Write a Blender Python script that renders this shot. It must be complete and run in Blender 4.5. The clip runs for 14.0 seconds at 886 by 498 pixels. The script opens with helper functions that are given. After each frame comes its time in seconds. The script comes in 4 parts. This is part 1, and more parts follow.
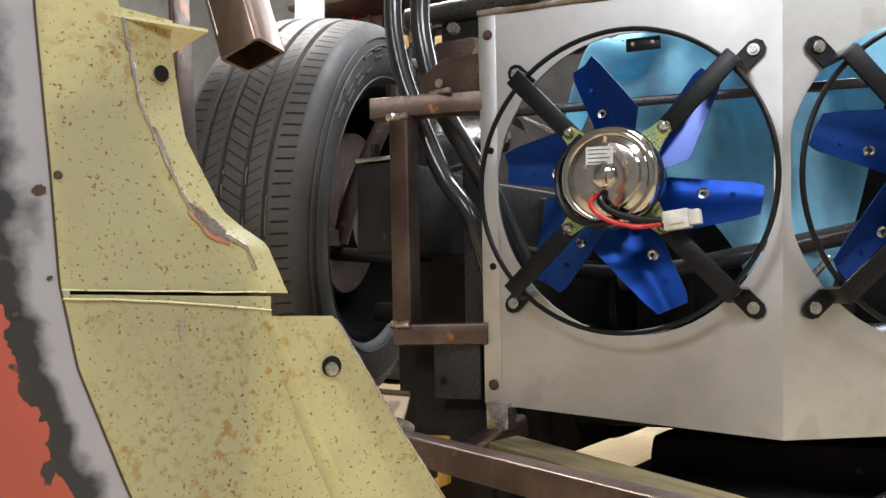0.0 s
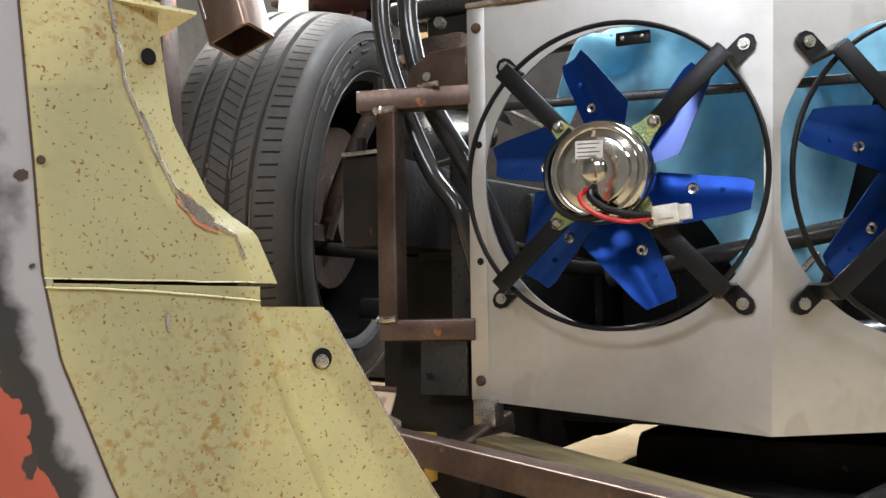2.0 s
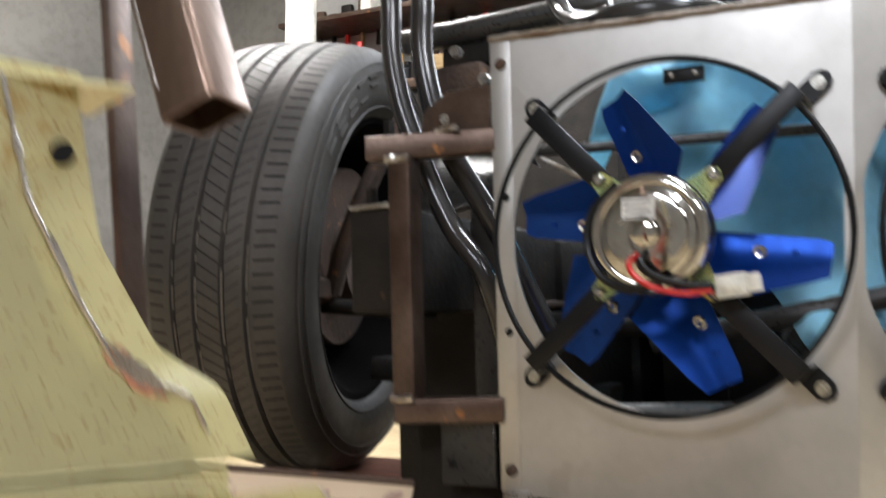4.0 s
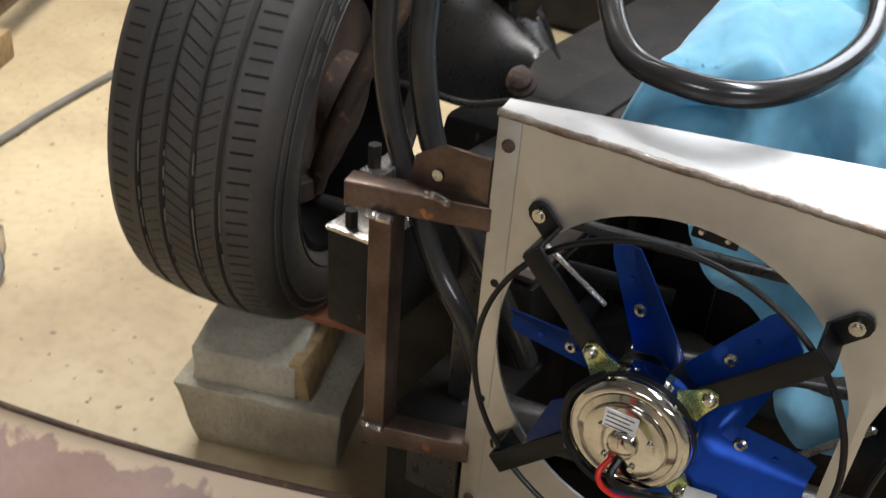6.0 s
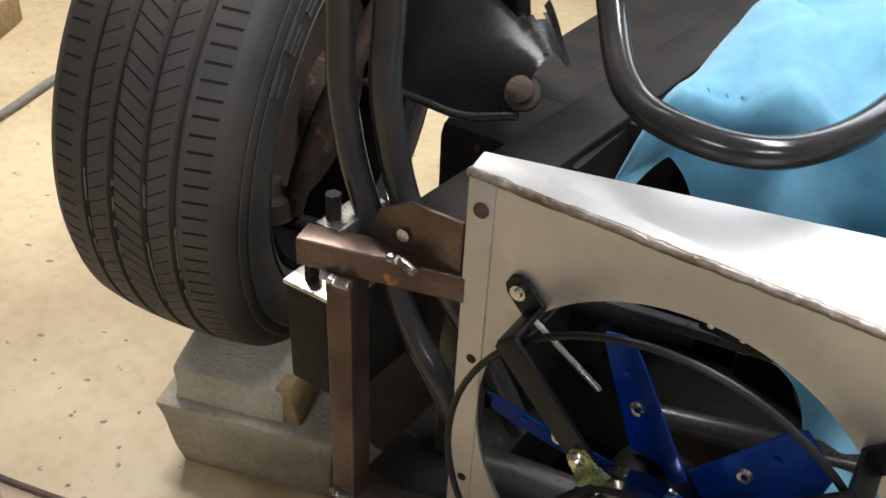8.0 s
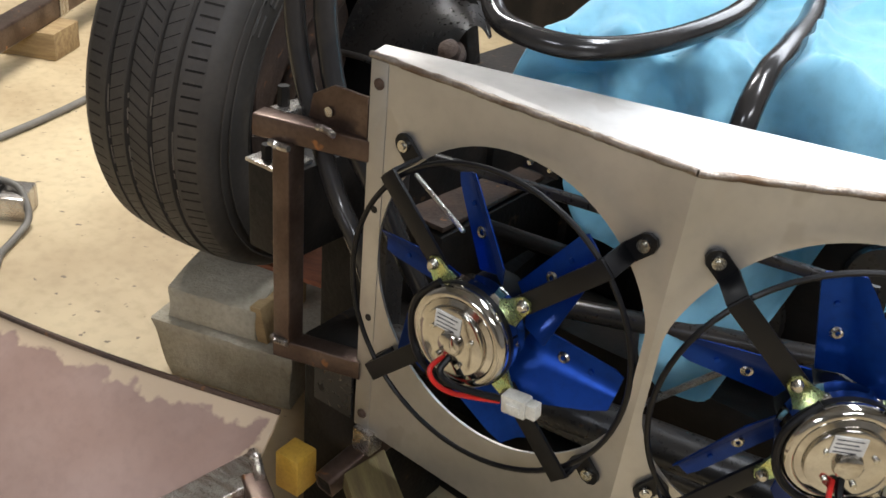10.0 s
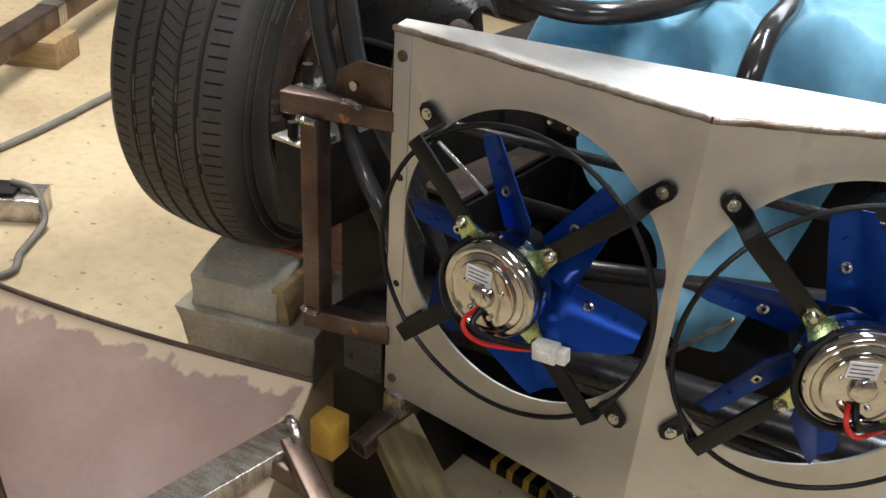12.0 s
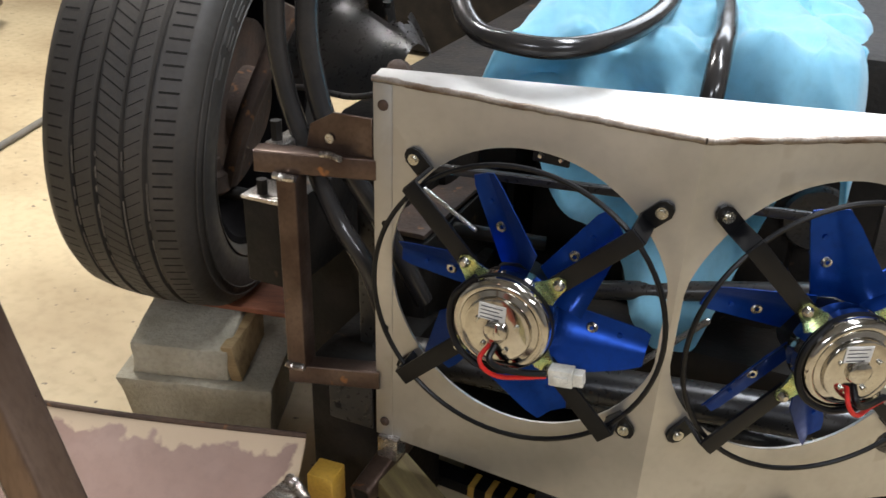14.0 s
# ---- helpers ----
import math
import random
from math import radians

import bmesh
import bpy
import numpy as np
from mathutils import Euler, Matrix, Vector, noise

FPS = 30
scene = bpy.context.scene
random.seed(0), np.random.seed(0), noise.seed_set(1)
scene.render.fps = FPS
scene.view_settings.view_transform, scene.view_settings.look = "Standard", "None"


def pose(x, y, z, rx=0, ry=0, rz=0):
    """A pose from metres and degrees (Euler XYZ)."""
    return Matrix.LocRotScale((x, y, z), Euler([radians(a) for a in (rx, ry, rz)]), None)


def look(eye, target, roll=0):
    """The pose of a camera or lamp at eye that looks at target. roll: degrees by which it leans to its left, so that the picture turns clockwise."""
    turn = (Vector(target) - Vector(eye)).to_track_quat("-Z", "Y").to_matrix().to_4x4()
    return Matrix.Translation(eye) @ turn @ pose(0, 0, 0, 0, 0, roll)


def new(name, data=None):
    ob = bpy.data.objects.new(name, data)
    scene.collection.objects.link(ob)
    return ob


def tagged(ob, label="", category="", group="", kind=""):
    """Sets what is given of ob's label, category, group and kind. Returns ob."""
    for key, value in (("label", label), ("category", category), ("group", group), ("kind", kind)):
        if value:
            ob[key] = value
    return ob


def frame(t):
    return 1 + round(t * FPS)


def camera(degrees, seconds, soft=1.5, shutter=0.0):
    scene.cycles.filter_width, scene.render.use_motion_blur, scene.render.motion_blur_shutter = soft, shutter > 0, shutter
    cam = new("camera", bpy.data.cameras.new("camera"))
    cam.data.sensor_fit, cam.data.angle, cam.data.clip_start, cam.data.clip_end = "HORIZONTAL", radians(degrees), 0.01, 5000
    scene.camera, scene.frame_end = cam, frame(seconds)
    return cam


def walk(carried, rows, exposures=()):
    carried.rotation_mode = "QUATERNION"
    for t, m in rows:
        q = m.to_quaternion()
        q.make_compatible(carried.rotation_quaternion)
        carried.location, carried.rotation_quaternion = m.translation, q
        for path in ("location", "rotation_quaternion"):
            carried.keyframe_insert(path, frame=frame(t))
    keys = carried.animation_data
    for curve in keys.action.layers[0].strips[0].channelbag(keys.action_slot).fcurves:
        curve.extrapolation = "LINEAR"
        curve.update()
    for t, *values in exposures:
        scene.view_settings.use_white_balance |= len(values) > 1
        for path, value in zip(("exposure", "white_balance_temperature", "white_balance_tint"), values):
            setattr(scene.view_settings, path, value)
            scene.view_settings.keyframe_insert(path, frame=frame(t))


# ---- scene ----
cam = camera(50.0, 14.0, shutter=0.5)
PATH = [
    (0, (0.488, -0.938, 0.117), (-0.506, 0.795, 0.204), 0.8),
    (0.5, (0.487, -0.938, 0.116), (-0.503, 0.798, 0.202), 0.8),
    (1, (0.484, -0.937, 0.115), (-0.497, 0.804, 0.2), 0.9),
    (1.5, (0.481, -0.935, 0.114), (-0.49, 0.811, 0.199), 1.0),
    (2, (0.478, -0.932, 0.113), (-0.483, 0.82, 0.198), 1.0),
    (2.5, (0.474, -0.929, 0.113), (-0.474, 0.83, 0.196), 0.9),
    (3, (0.468, -0.923, 0.112), (-0.464, 0.844, 0.191), 0.4),
    (3.5, (0.45, -0.885, 0.124), (-0.503, 0.872, 0.191), -0.4),
    (4, (0.406, -0.822, 0.17), (-0.577, 0.915, 0.286), 0.4),
    (4.2, (0.366, -0.825, 0.253), (-0.555, 0.949, 0.316), 1.3),
    (6.3, (0.297, -0.586, 0.734), (-0.521, 0.843, -0.402), 7.1),
    (6.5, (0.296, -0.55, 0.737), (-0.557, 0.832, -0.43), 6.1),
    (7, (0.254, -0.464, 0.77), (-0.585, 0.845, -0.488), 3.7),
    (7.2, (0.226, -0.453, 0.766), (-0.573, 0.889, -0.482), 4.8),
    (9.3, (0.439, -0.571, 0.731), (-0.511, 0.838, -0.323), 6.2),
    (9.5, (0.475, -0.595, 0.728), (-0.485, 0.82, -0.31), 6.6),
    (10, (0.546, -0.651, 0.716), (-0.438, 0.777, -0.279), 7.3),
    (10.5, (0.557, -0.683, 0.698), (-0.431, 0.76, -0.271), 7.8),
    (11, (0.555, -0.7, 0.692), (-0.429, 0.75, -0.272), 7.5),
    (11.5, (0.552, -0.708, 0.69), (-0.427, 0.743, -0.278), 6.8),
    (12, (0.557, -0.722, 0.698), (-0.416, 0.724, -0.284), 5.3),
    (12.5, (0.524, -0.755, 0.705), (-0.406, 0.724, -0.269), 4.2),
    (13, (0.47, -0.792, 0.709), (-0.377, 0.751, -0.241), 3.8),
    (13.5, (0.434, -0.807, 0.712), (-0.326, 0.79, -0.22), 3.7),
    (14, (0.424, -0.804, 0.717), (-0.276, 0.823, -0.213), 3.5),
]
EXPOSURES = [(0.0, 0.86), (3.5, 0.86), (4.2, 0.62), (6.3, 0.14), (9.5, 0.18), (12.0, 0.17), (14.0, 0.27)]

walk(cam, [(t, look(e, g, r)) for t, e, g, r in PATH], EXPOSURES)

# ---- world and light ----
world = bpy.data.worlds.new("world")
scene.world = world
world.use_nodes = True
world.node_tree.nodes["Background"].inputs[0].default_value = (0.95, 1.0, 1.0, 1)
world.node_tree.nodes["Background"].inputs[1].default_value = 0.07


def area(name, loc, target, sx, sy, watts, colour):
    data = bpy.data.lights.new(name, "AREA")
    data.shape, data.size, data.size_y, data.energy, data.color = "RECTANGLE", sx, sy, watts, colour
    ob = new(name, data)
    ob.matrix_world = look(loc, target)
    return ob


area("ceiling_or_fill_light", (0.60, 0.55, 2.2), (0.55, 0.5, 0), 1.2, 0.3, 52, (0.95, 1.0, 1.08))
# added light, no window: whitens the top flange by reflection, lifts the towel
area("north_fill_light", (0.0, 2.95, 1.95), (0.2, 0.0, 0.4), 2.6, 1.0, 45, (0.94, 1.0, 1.10))
area("ceiling_or_fill_light", (-1.6, 0.9, 2.2), (-1.6, 0.9, 0), 1.2, 0.25, 76, (1.0, 0.98, 0.96))
# well below the ceiling: unseen source placed for the shroud's upper right highlight
area("ceiling_or_fill_light", (0.20, -2.7, 1.6), (0.2, -0.2, 0.25), 0.8, 0.4, 17, (0.95, 1.0, 1.12))
# fill added from the right to brighten the fender and right shroud panel
area("ceiling_or_fill_light", (2.2, -1.5, 2.0), (0.1, -0.5, 0.1), 1.2, 0.3, 27, (0.97, 1.0, 1.08))


# ---- helpers of this scene ----
def part(name, bm, material, parent, label="", smooth=True):
    me = bpy.data.meshes.new(name)
    bmesh.ops.recalc_face_normals(bm, faces=bm.faces)
    for f in bm.faces:
        f.smooth = smooth
    bm.to_mesh(me)
    bm.free()
    if smooth:
        me.set_sharp_from_angle(angle=radians(38))
    me.materials.append(material)
    ob = new(name, me)
    if parent is not None:
        ob.parent = parent
    if label:
        ob["label"] = label
    return ob


def thing(name, label, category, at=None, group="", kind=""):
    ob = new(name)
    ob.empty_display_size = 0.05
    if at is not None:
        ob.matrix_world = at
    return tagged(ob, label, category, group, kind)


def solo(name, bm, material, label, category, at=None, group="", kind="", smooth=True):
    ob = part(name, bm, material, None, "", smooth)
    if at is not None:
        ob.matrix_world = at
    return tagged(ob, label, category, group, kind)


def box(x0, x1, y0, y1, z0, z1, bevel=0.0, bm=None, m=None, seg=2):
    b = bmesh.new()
    bmesh.ops.create_cube(b, size=1.0)
    for v in b.verts:
        v.co = Vector(((x0 + x1) / 2 + v.co.x * (x1 - x0), (y0 + y1) / 2 + v.co.y * (y1 - y0), (z0 + z1) / 2 + v.co.z * (z1 - z0)))
    if bevel:
        bmesh.ops.bevel(b, geom=b.edges[:], offset=bevel, segments=seg, affect="EDGES", profile=0.6)
    return into(b, bm, m)


def into(b, bm=None, m=None):
    if m is not None:
        bmesh.ops.transform(b, matrix=m, verts=b.verts)
    if bm is None:
        return b
    me = bpy.data.meshes.new("tmp")
    b.to_mesh(me)
    b.free()
    bm.from_mesh(me)
    bpy.data.meshes.remove(me)
    return bm


def lathe(profile, n=48, bm=None, m=None, axis="z", closed=False):
    """Turns (radius, height) points round the z axis."""
    b = bmesh.new()
    rings = []
    for r, h in profile:
        if r < 1e-6:
            rings.append([b.verts.new((0, 0, h))])
        else:
            rings.append([b.verts.new((r * math.cos(2 * math.pi * i / n), r * math.sin(2 * math.pi * i / n), h)) for i in range(n)])
    pairs = list(zip(rings, rings[1:]))
    if closed:
        pairs.append((rings[-1], rings[0]))
    for a, c in pairs:
        for i in range(n):
            j = (i + 1) % n
            if len(a) == 1 and len(c) == 1:
                continue
            if len(a) == 1:
                b.faces.new((a[0], c[i], c[j]))
            elif len(c) == 1:
                b.faces.new((a[i], a[j], c[0]))
            else:
                b.faces.new((a[i], a[j], c[j], c[i]))
    return into(b, bm, m)


def cyl(p, q, r, n=20, bm=None, bevel=0.0):
    p, q = Vector(p), Vector(q)
    h = (q - p).length
    m = Matrix.Translation(p) @ (q - p).to_track_quat("Z", "Y").to_matrix().to_4x4()
    e = min(bevel, r * 0.5, h * 0.4)
    prof = [(0, 0), (r - e, 0), (r, e), (r, h - e), (r - e, h), (0, h)] if e else [(0, 0), (r, 0), (r, h), (0, h)]
    return lathe(prof, n, bm, m)


def spline(points, per=10, closed=False):
    """A smooth line through a few control points."""
    pts = [Vector(p) for p in points]
    n = len(pts)
    out = []
    for i in range(n if closed else n - 1):
        if closed:
            a, b, c, d = (pts[(i + k - 1) % n] for k in range(4))
        else:
            b, c = pts[i], pts[i + 1]
            a = pts[i - 1] if i else b * 2 - c
            d = pts[i + 2] if i + 2 < n else c * 2 - b
        for k in range(per):
            t = k / per
            out.append(0.5 * ((2 * b) + (c - a) * t + (2 * a - 5 * b + 4 * c - d) * t * t + (3 * b - a - 3 * c + d) * t ** 3))
    if not closed:
        out.append(pts[-1])
    return out


def sweep(line, r, n=14, bm=None, closed=False, wobble=0.0, seed=0, flat=1.0):
    """A tube of radius r along a line of points."""
    b = bmesh.new()
    rings, up = [], Vector((0.13, 0.21, 0.97))
    m = len(line)
    for i, p in enumerate(line):
        t = (line[(i + 1) % m] - line[i - 1]) if closed else (line[min(i + 1, m - 1)] - line[max(i - 1, 0)])
        t.normalize()
        s = t.cross(up).normalized()
        up = s.cross(t).normalized()
        rr = r * (1 + wobble * noise.noise(Vector((i * 0.9, seed, 0))))
        rings.append([b.verts.new(p + rr * (math.cos(2 * math.pi * k / n) * s + flat * math.sin(2 * math.pi * k / n) * up)) for k in range(n)])
    for a, c in list(zip(rings, rings[1:])) + ([(rings[-1], rings[0])] if closed else []):
        for k in range(n):
            b.faces.new((a[k], a[(k + 1) % n], c[(k + 1) % n], c[k]))
    if not closed:
        b.faces.new(rings[0]), b.faces.new(rings[-1])
    return into(b, bm)


def beam(p, q, w, h, bevel=0.003, bm=None, up=(0, 0, 1), wall=0.0):
    """A square tube or bar from p to q; with a wall it is hollow at its ends."""
    p, q = Vector(p), Vector(q)
    y = (q - p).normalized()
    x = y.cross(Vector(up)).normalized()
    z = x.cross(y)
    m = Matrix.Translation(p) @ Matrix((x, y, z)).transposed().to_4x4()
    b = bmesh.new()
    L = (q - p).length
    loops = []
    for inset, ends in ((0, (0, L)), (wall, (L, 0))) if wall else ((0, (0, L)),):
        for yy in ends:
            hw, hh, e, ring = w / 2 - inset, h / 2 - inset, max(bevel - inset * 0.5, 0.0008), []
            for sx, sz, a0 in ((1, 1, 0), (-1, 1, 90), (-1, -1, 180), (1, -1, 270)):
                for k in range(4):
                    a = radians(a0 + k * 30)
                    ring.append(b.verts.new((sx * (hw - e) + e * math.cos(a), yy, sz * (hh - e) + e * math.sin(a))))
            loops.append(ring)
    pairs = list(zip(loops, loops[1:]))
    if wall:
        pairs.append((loops[-1], loops[0]))
    else:
        b.faces.new(loops[0]), b.faces.new(loops[-1])
    for a, c in pairs:
        for k in range(16):
            b.faces.new((a[k], a[(k + 1) % 16], c[(k + 1) % 16], c[k]))
    return into(b, bm, m)


def plate(outline, depth, bm=None, m=None, bevel=0.0):
    """A flat outline (x, z) given thickness along y, from 0 to depth."""
    b = bmesh.new()
    f = b.faces.new([b.verts.new((x, 0, z)) for x, z in outline])
    g = bmesh.ops.extrude_face_region(b, geom=[f])
    for v in (e for e in g["geom"] if isinstance(e, bmesh.types.BMVert)):
        v.co.y += depth
    if bevel:
        bmesh.ops.bevel(b, geom=b.edges[:], offset=bevel, segments=1, affect="EDGES")
    return into(b, bm, m)


# ---- materials ----
def mat(name, colour, rough=0.5, metal=0.0, second=None, scale=6.0, mix=(0.4, 0.65), spots=None, spot_scale=60.0, spot_cut=0.66,
        bump=0.15, bump_scale=150.0, bump_dist=0.001, rough_var=0.12, sheen=0.0, coat=0.0, stretch=(1, 1, 1), blotch=None, fine_mix=0.6, edge=None, spec=0.5):
    """A surface with a slow change of tone, fine grain, specks of a third colour and a fine relief."""
    m = bpy.data.materials.new(name)
    m.use_nodes = True
    nt = m.node_tree
    N, L = nt.nodes, nt.links
    bsdf = N["Principled BSDF"]
    tc = N.new("ShaderNodeTexCoord")
    mp = N.new("ShaderNodeMapping")
    mp.inputs["Scale"].default_value = stretch
    L.new(tc.outputs["Object"], mp.inputs[0])

    def tex(sc, detail=4.0):
        n = N.new("ShaderNodeTexNoise")
        n.inputs["Scale"].default_value, n.inputs["Detail"].default_value = sc, detail
        L.new(mp.outputs[0], n.inputs["Vector"])
        return n

    def ramp(src, lo, hi, top=1.0):
        r = N.new("ShaderNodeMapRange")
        r.inputs[1].default_value, r.inputs[2].default_value, r.inputs[4].default_value = lo, hi, top
        L.new(src, r.inputs[0])
        return r.outputs[0]

    def blend(fac, a, c):
        x = N.new("ShaderNodeMix")
        x.data_type = "RGBA"
        L.new(fac, x.inputs[0])
        for sock, val in ((6, a), (7, c)):
            if isinstance(val, tuple):
                x.inputs[sock].default_value = (*val, 1)
            else:
                L.new(val, x.inputs[sock])
        return x.outputs[2]

    second = second or tuple(c * 0.72 for c in colour)
    big = tex(scale)
    out = blend(ramp(big.outputs[0], *mix), colour, second)
    fine = tex(scale * 14, 6.0)
    out = blend(ramp(fine.outputs[0], 0.45, 0.95, fine_mix), out, tuple(c * 0.6 for c in second))
    if spots:
        sp = tex(spot_scale, 2.0)
        out = blend(ramp(sp.outputs[0], spot_cut, spot_cut + 0.05), out, spots)
    if blotch:
        bl, near = tex(210, 3.0), tex(11, 2.0)
        mul = N.new("ShaderNodeMath")
        mul.operation = "MULTIPLY"
        L.new(ramp(bl.outputs[0], 0.52, 0.66), mul.inputs[0])
        L.new(ramp(near.outputs[0], 0.46, 0.64), mul.inputs[1])
        out = blend(mul.outputs[0], out, blotch)
    if edge:                               # worn to another colour near the sheet's edge
        sx = N.new("ShaderNodeSeparateXYZ")
        L.new(tc.outputs["UV"], sx.inputs[0])
        ad = N.new("ShaderNodeMath")
        ad.operation = "MULTIPLY_ADD"
        wn = tex(38, 5.0)
        L.new(wn.outputs[0], ad.inputs[0])
        ad.inputs[1].default_value = 0.07
        L.new(sx.outputs[0], ad.inputs[2])
        inv = ramp(ad.outputs[0], edge[1] + 0.006, edge[1])
        out = blend(inv, out, edge[0])
    L.new(out, bsdf.inputs["Base Color"])
    bsdf.inputs["Specular IOR Level"].default_value = spec
    rr = N.new("ShaderNodeMapRange")
    rr.inputs[3].default_value, rr.inputs[4].default_value = max(rough - rough_var, 0.03), min(rough + rough_var, 1)
    L.new(fine.outputs[0], rr.inputs[0])
    L.new(rr.outputs[0], bsdf.inputs["Roughness"])
    bsdf.inputs["Metallic"].default_value = metal
    if sheen:
        bsdf.inputs["Sheen Weight"].default_value = sheen
    if coat:
        bsdf.inputs["Coat Weight"].default_value = coat
        bsdf.inputs["Coat Roughness"].default_value = 0.12
    if bump:
        bn = tex(bump_scale, 5.0)
        bp = N.new("ShaderNodeBump")
        bp.inputs["Strength"].default_value, bp.inputs["Distance"].default_value = bump, bump_dist
        L.new(bn.outputs[0], bp.inputs["Height"])
        L.new(bp.outputs[0], bsdf.inputs["Normal"])
    return m


CONCRETE = mat("concrete_floor", (0.55, 0.44, 0.27), 0.5, second=(0.36, 0.265, 0.15), mix=(0.38, 0.78), fine_mix=0.4, scale=3.2, spots=(0.17, 0.13, 0.085), spot_scale=48, spot_cut=0.68, bump=0.3, bump_scale=90)
BLOCK = mat("block_concrete", (0.45, 0.41, 0.32), 0.9, second=(0.30, 0.27, 0.20), scale=9, spots=(0.40, 0.36, 0.28), spot_scale=40, spot_cut=0.66, bump=0.8, bump_scale=220, bump_dist=0.003)
WALL = mat("wall_paint", (0.30, 0.29, 0.27), 0.85, scale=1.5)
CEIL = mat("ceiling_paint", (0.34, 0.335, 0.32), 0.9, scale=1.2)
ALU = mat("bare_aluminium", (0.60, 0.585, 0.56), 0.42, 0.9, second=(0.43, 0.415, 0.39), scale=7, mix=(0.35, 0.75), fine_mix=0.16, spots=(0.50, 0.48, 0.45), spot_scale=24, spot_cut=0.60, bump=0.02, bump_scale=14, rough_var=0.05)
TUBE = mat("mill_steel", (0.25, 0.175, 0.135), 0.33, 0.85, second=(0.13, 0.08, 0.055), scale=18, bump=0.3, bump_scale=120, stretch=(1, 1, 0.25))
# shade inside the wheel put into the colour: near-black, almost no reflection
RIMSHADE = mat("rim_shade_black", (0.007, 0.006, 0.006), 0.95, spec=0.05, scale=14, bump=0.4)
WELD = mat("weld_bead", (0.33, 0.29, 0.25), 0.42, 0.85, second=(0.16, 0.11, 0.075), scale=30, bump=0.8, bump_scale=200, bump_dist=0.002)
STEEL = mat("raw_steel_tube", (0.15, 0.105, 0.082), 0.36, 0.75, second=(0.075, 0.047, 0.035), scale=14, spots=(0.30, 0.14, 0.06), spot_scale=45, spot_cut=0.68, bump=0.25, bump_scale=160)
BRIGHT = mat("ground_steel", (0.60, 0.58, 0.55), 0.28, 0.95, second=(0.35, 0.30, 0.26), scale=30, bump=0.12, bump_scale=90, stretch=(1, 6, 1))
BLACK = mat("black_paint", (0.005, 0.005, 0.006), 0.36, spec=0.28, scale=20, bump=0.1)
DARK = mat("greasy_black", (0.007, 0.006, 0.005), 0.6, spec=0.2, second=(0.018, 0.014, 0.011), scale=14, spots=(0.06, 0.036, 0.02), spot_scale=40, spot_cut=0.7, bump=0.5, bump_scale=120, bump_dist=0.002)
CHASSIS = mat("satin_black_chassis", (0.018, 0.018, 0.018), 0.3, second=(0.035, 0.03, 0.026), scale=12, spots=(0.09, 0.055, 0.03), spot_scale=30, spot_cut=0.72, bump=0.3)
RUST = mat("rusty_brown_part", (0.075, 0.044, 0.028), 0.8, 0.1, second=(0.04, 0.025, 0.018), scale=16, spots=(0.15, 0.07, 0.03), spot_scale=60, bump=0.7, bump_scale=150, bump_dist=0.002)
RUBBER = mat("tyre_rubber", (0.034, 0.030, 0.026), 0.58, spec=0.45, second=(0.056, 0.049, 0.042), scale=7, bump=0.3, bump_scale=260, rough_var=0.15)
CABLE = mat("grey_cable", (0.17, 0.155, 0.13), 0.6, scale=20, bump=0.1)
# darker rubber tone that paints the shade down in the tread cuts
CUTSHADE = mat("tread_cut_shade", (0.016, 0.014, 0.012), 0.75, spec=0.2, scale=20)
SCUFF = mat("tyre_scuff", (0.15, 0.13, 0.105), 0.8, scale=30)
HOSE = mat("hose_rubber", (0.020, 0.019, 0.019), 0.19, second=(0.030, 0.027, 0.025), scale=20, bump=0.05, rough_var=0.06)
CHROME = mat("chrome", (0.56, 0.54, 0.50), 0.10, 1.0, second=(0.52, 0.49, 0.45), scale=12, bump=0.03, rough_var=0.04)
ZINC = mat("yellow_zinc", (0.62, 0.60, 0.22), 0.28, 0.9, second=(0.34, 0.52, 0.30), scale=45, mix=(0.35, 0.7), bump=0.1)
BOLT = mat("zinc_bolt", (0.60, 0.58, 0.52), 0.25, 1.0, scale=40, bump=0.1)
BLUE = mat("blue_blade_plastic", (0.0018, 0.046, 0.30), 0.36, 0.7, second=(0.0016, 0.034, 0.22), scale=10, bump=0.05, rough_var=0.06)
RED = mat("red_wire", (0.62, 0.02, 0.015), 0.35, scale=40, bump=0)
WHITE = mat("white_plastic", (0.78, 0.76, 0.68), 0.4, scale=30, bump=0.05)
PAPER = mat("label_paper", (0.74, 0.73, 0.70), 0.6, scale=60, bump=0)
INK = mat("label_ink", (0.05, 0.05, 0.06), 0.6, scale=60, bump=0)
TOWEL = mat("blue_towel", (0.34, 0.70, 0.86), 0.95, second=(0.22, 0.58, 0.76), scale=5, fine_mix=0.4, bump=0.35, bump_scale=1500, bump_dist=0.001, sheen=0.5)
WOOD = mat("pale_wood", (0.36, 0.25, 0.12), 0.8, second=(0.24, 0.155, 0.07), scale=8, stretch=(1, 9, 9), bump=0.4, bump_scale=60)
OLDWOOD = mat("old_board", (0.19, 0.15, 0.06), 0.8, second=(0.11, 0.08, 0.035), scale=8, stretch=(1, 9, 9), bump=0.4, bump_scale=60)
REDWOOD = mat("red_stained_wood", (0.30, 0.10, 0.045), 0.7, second=(0.17, 0.06, 0.03), scale=10, stretch=(1, 7, 7), bump=0.4, bump_scale=60)
YELLOW = mat("yellow_paint", (0.60, 0.36, 0.05), 0.5, second=(0.45, 0.26, 0.05), scale=20, spots=(0.1, 0.06, 0.03), spot_scale=50, spot_cut=0.7)
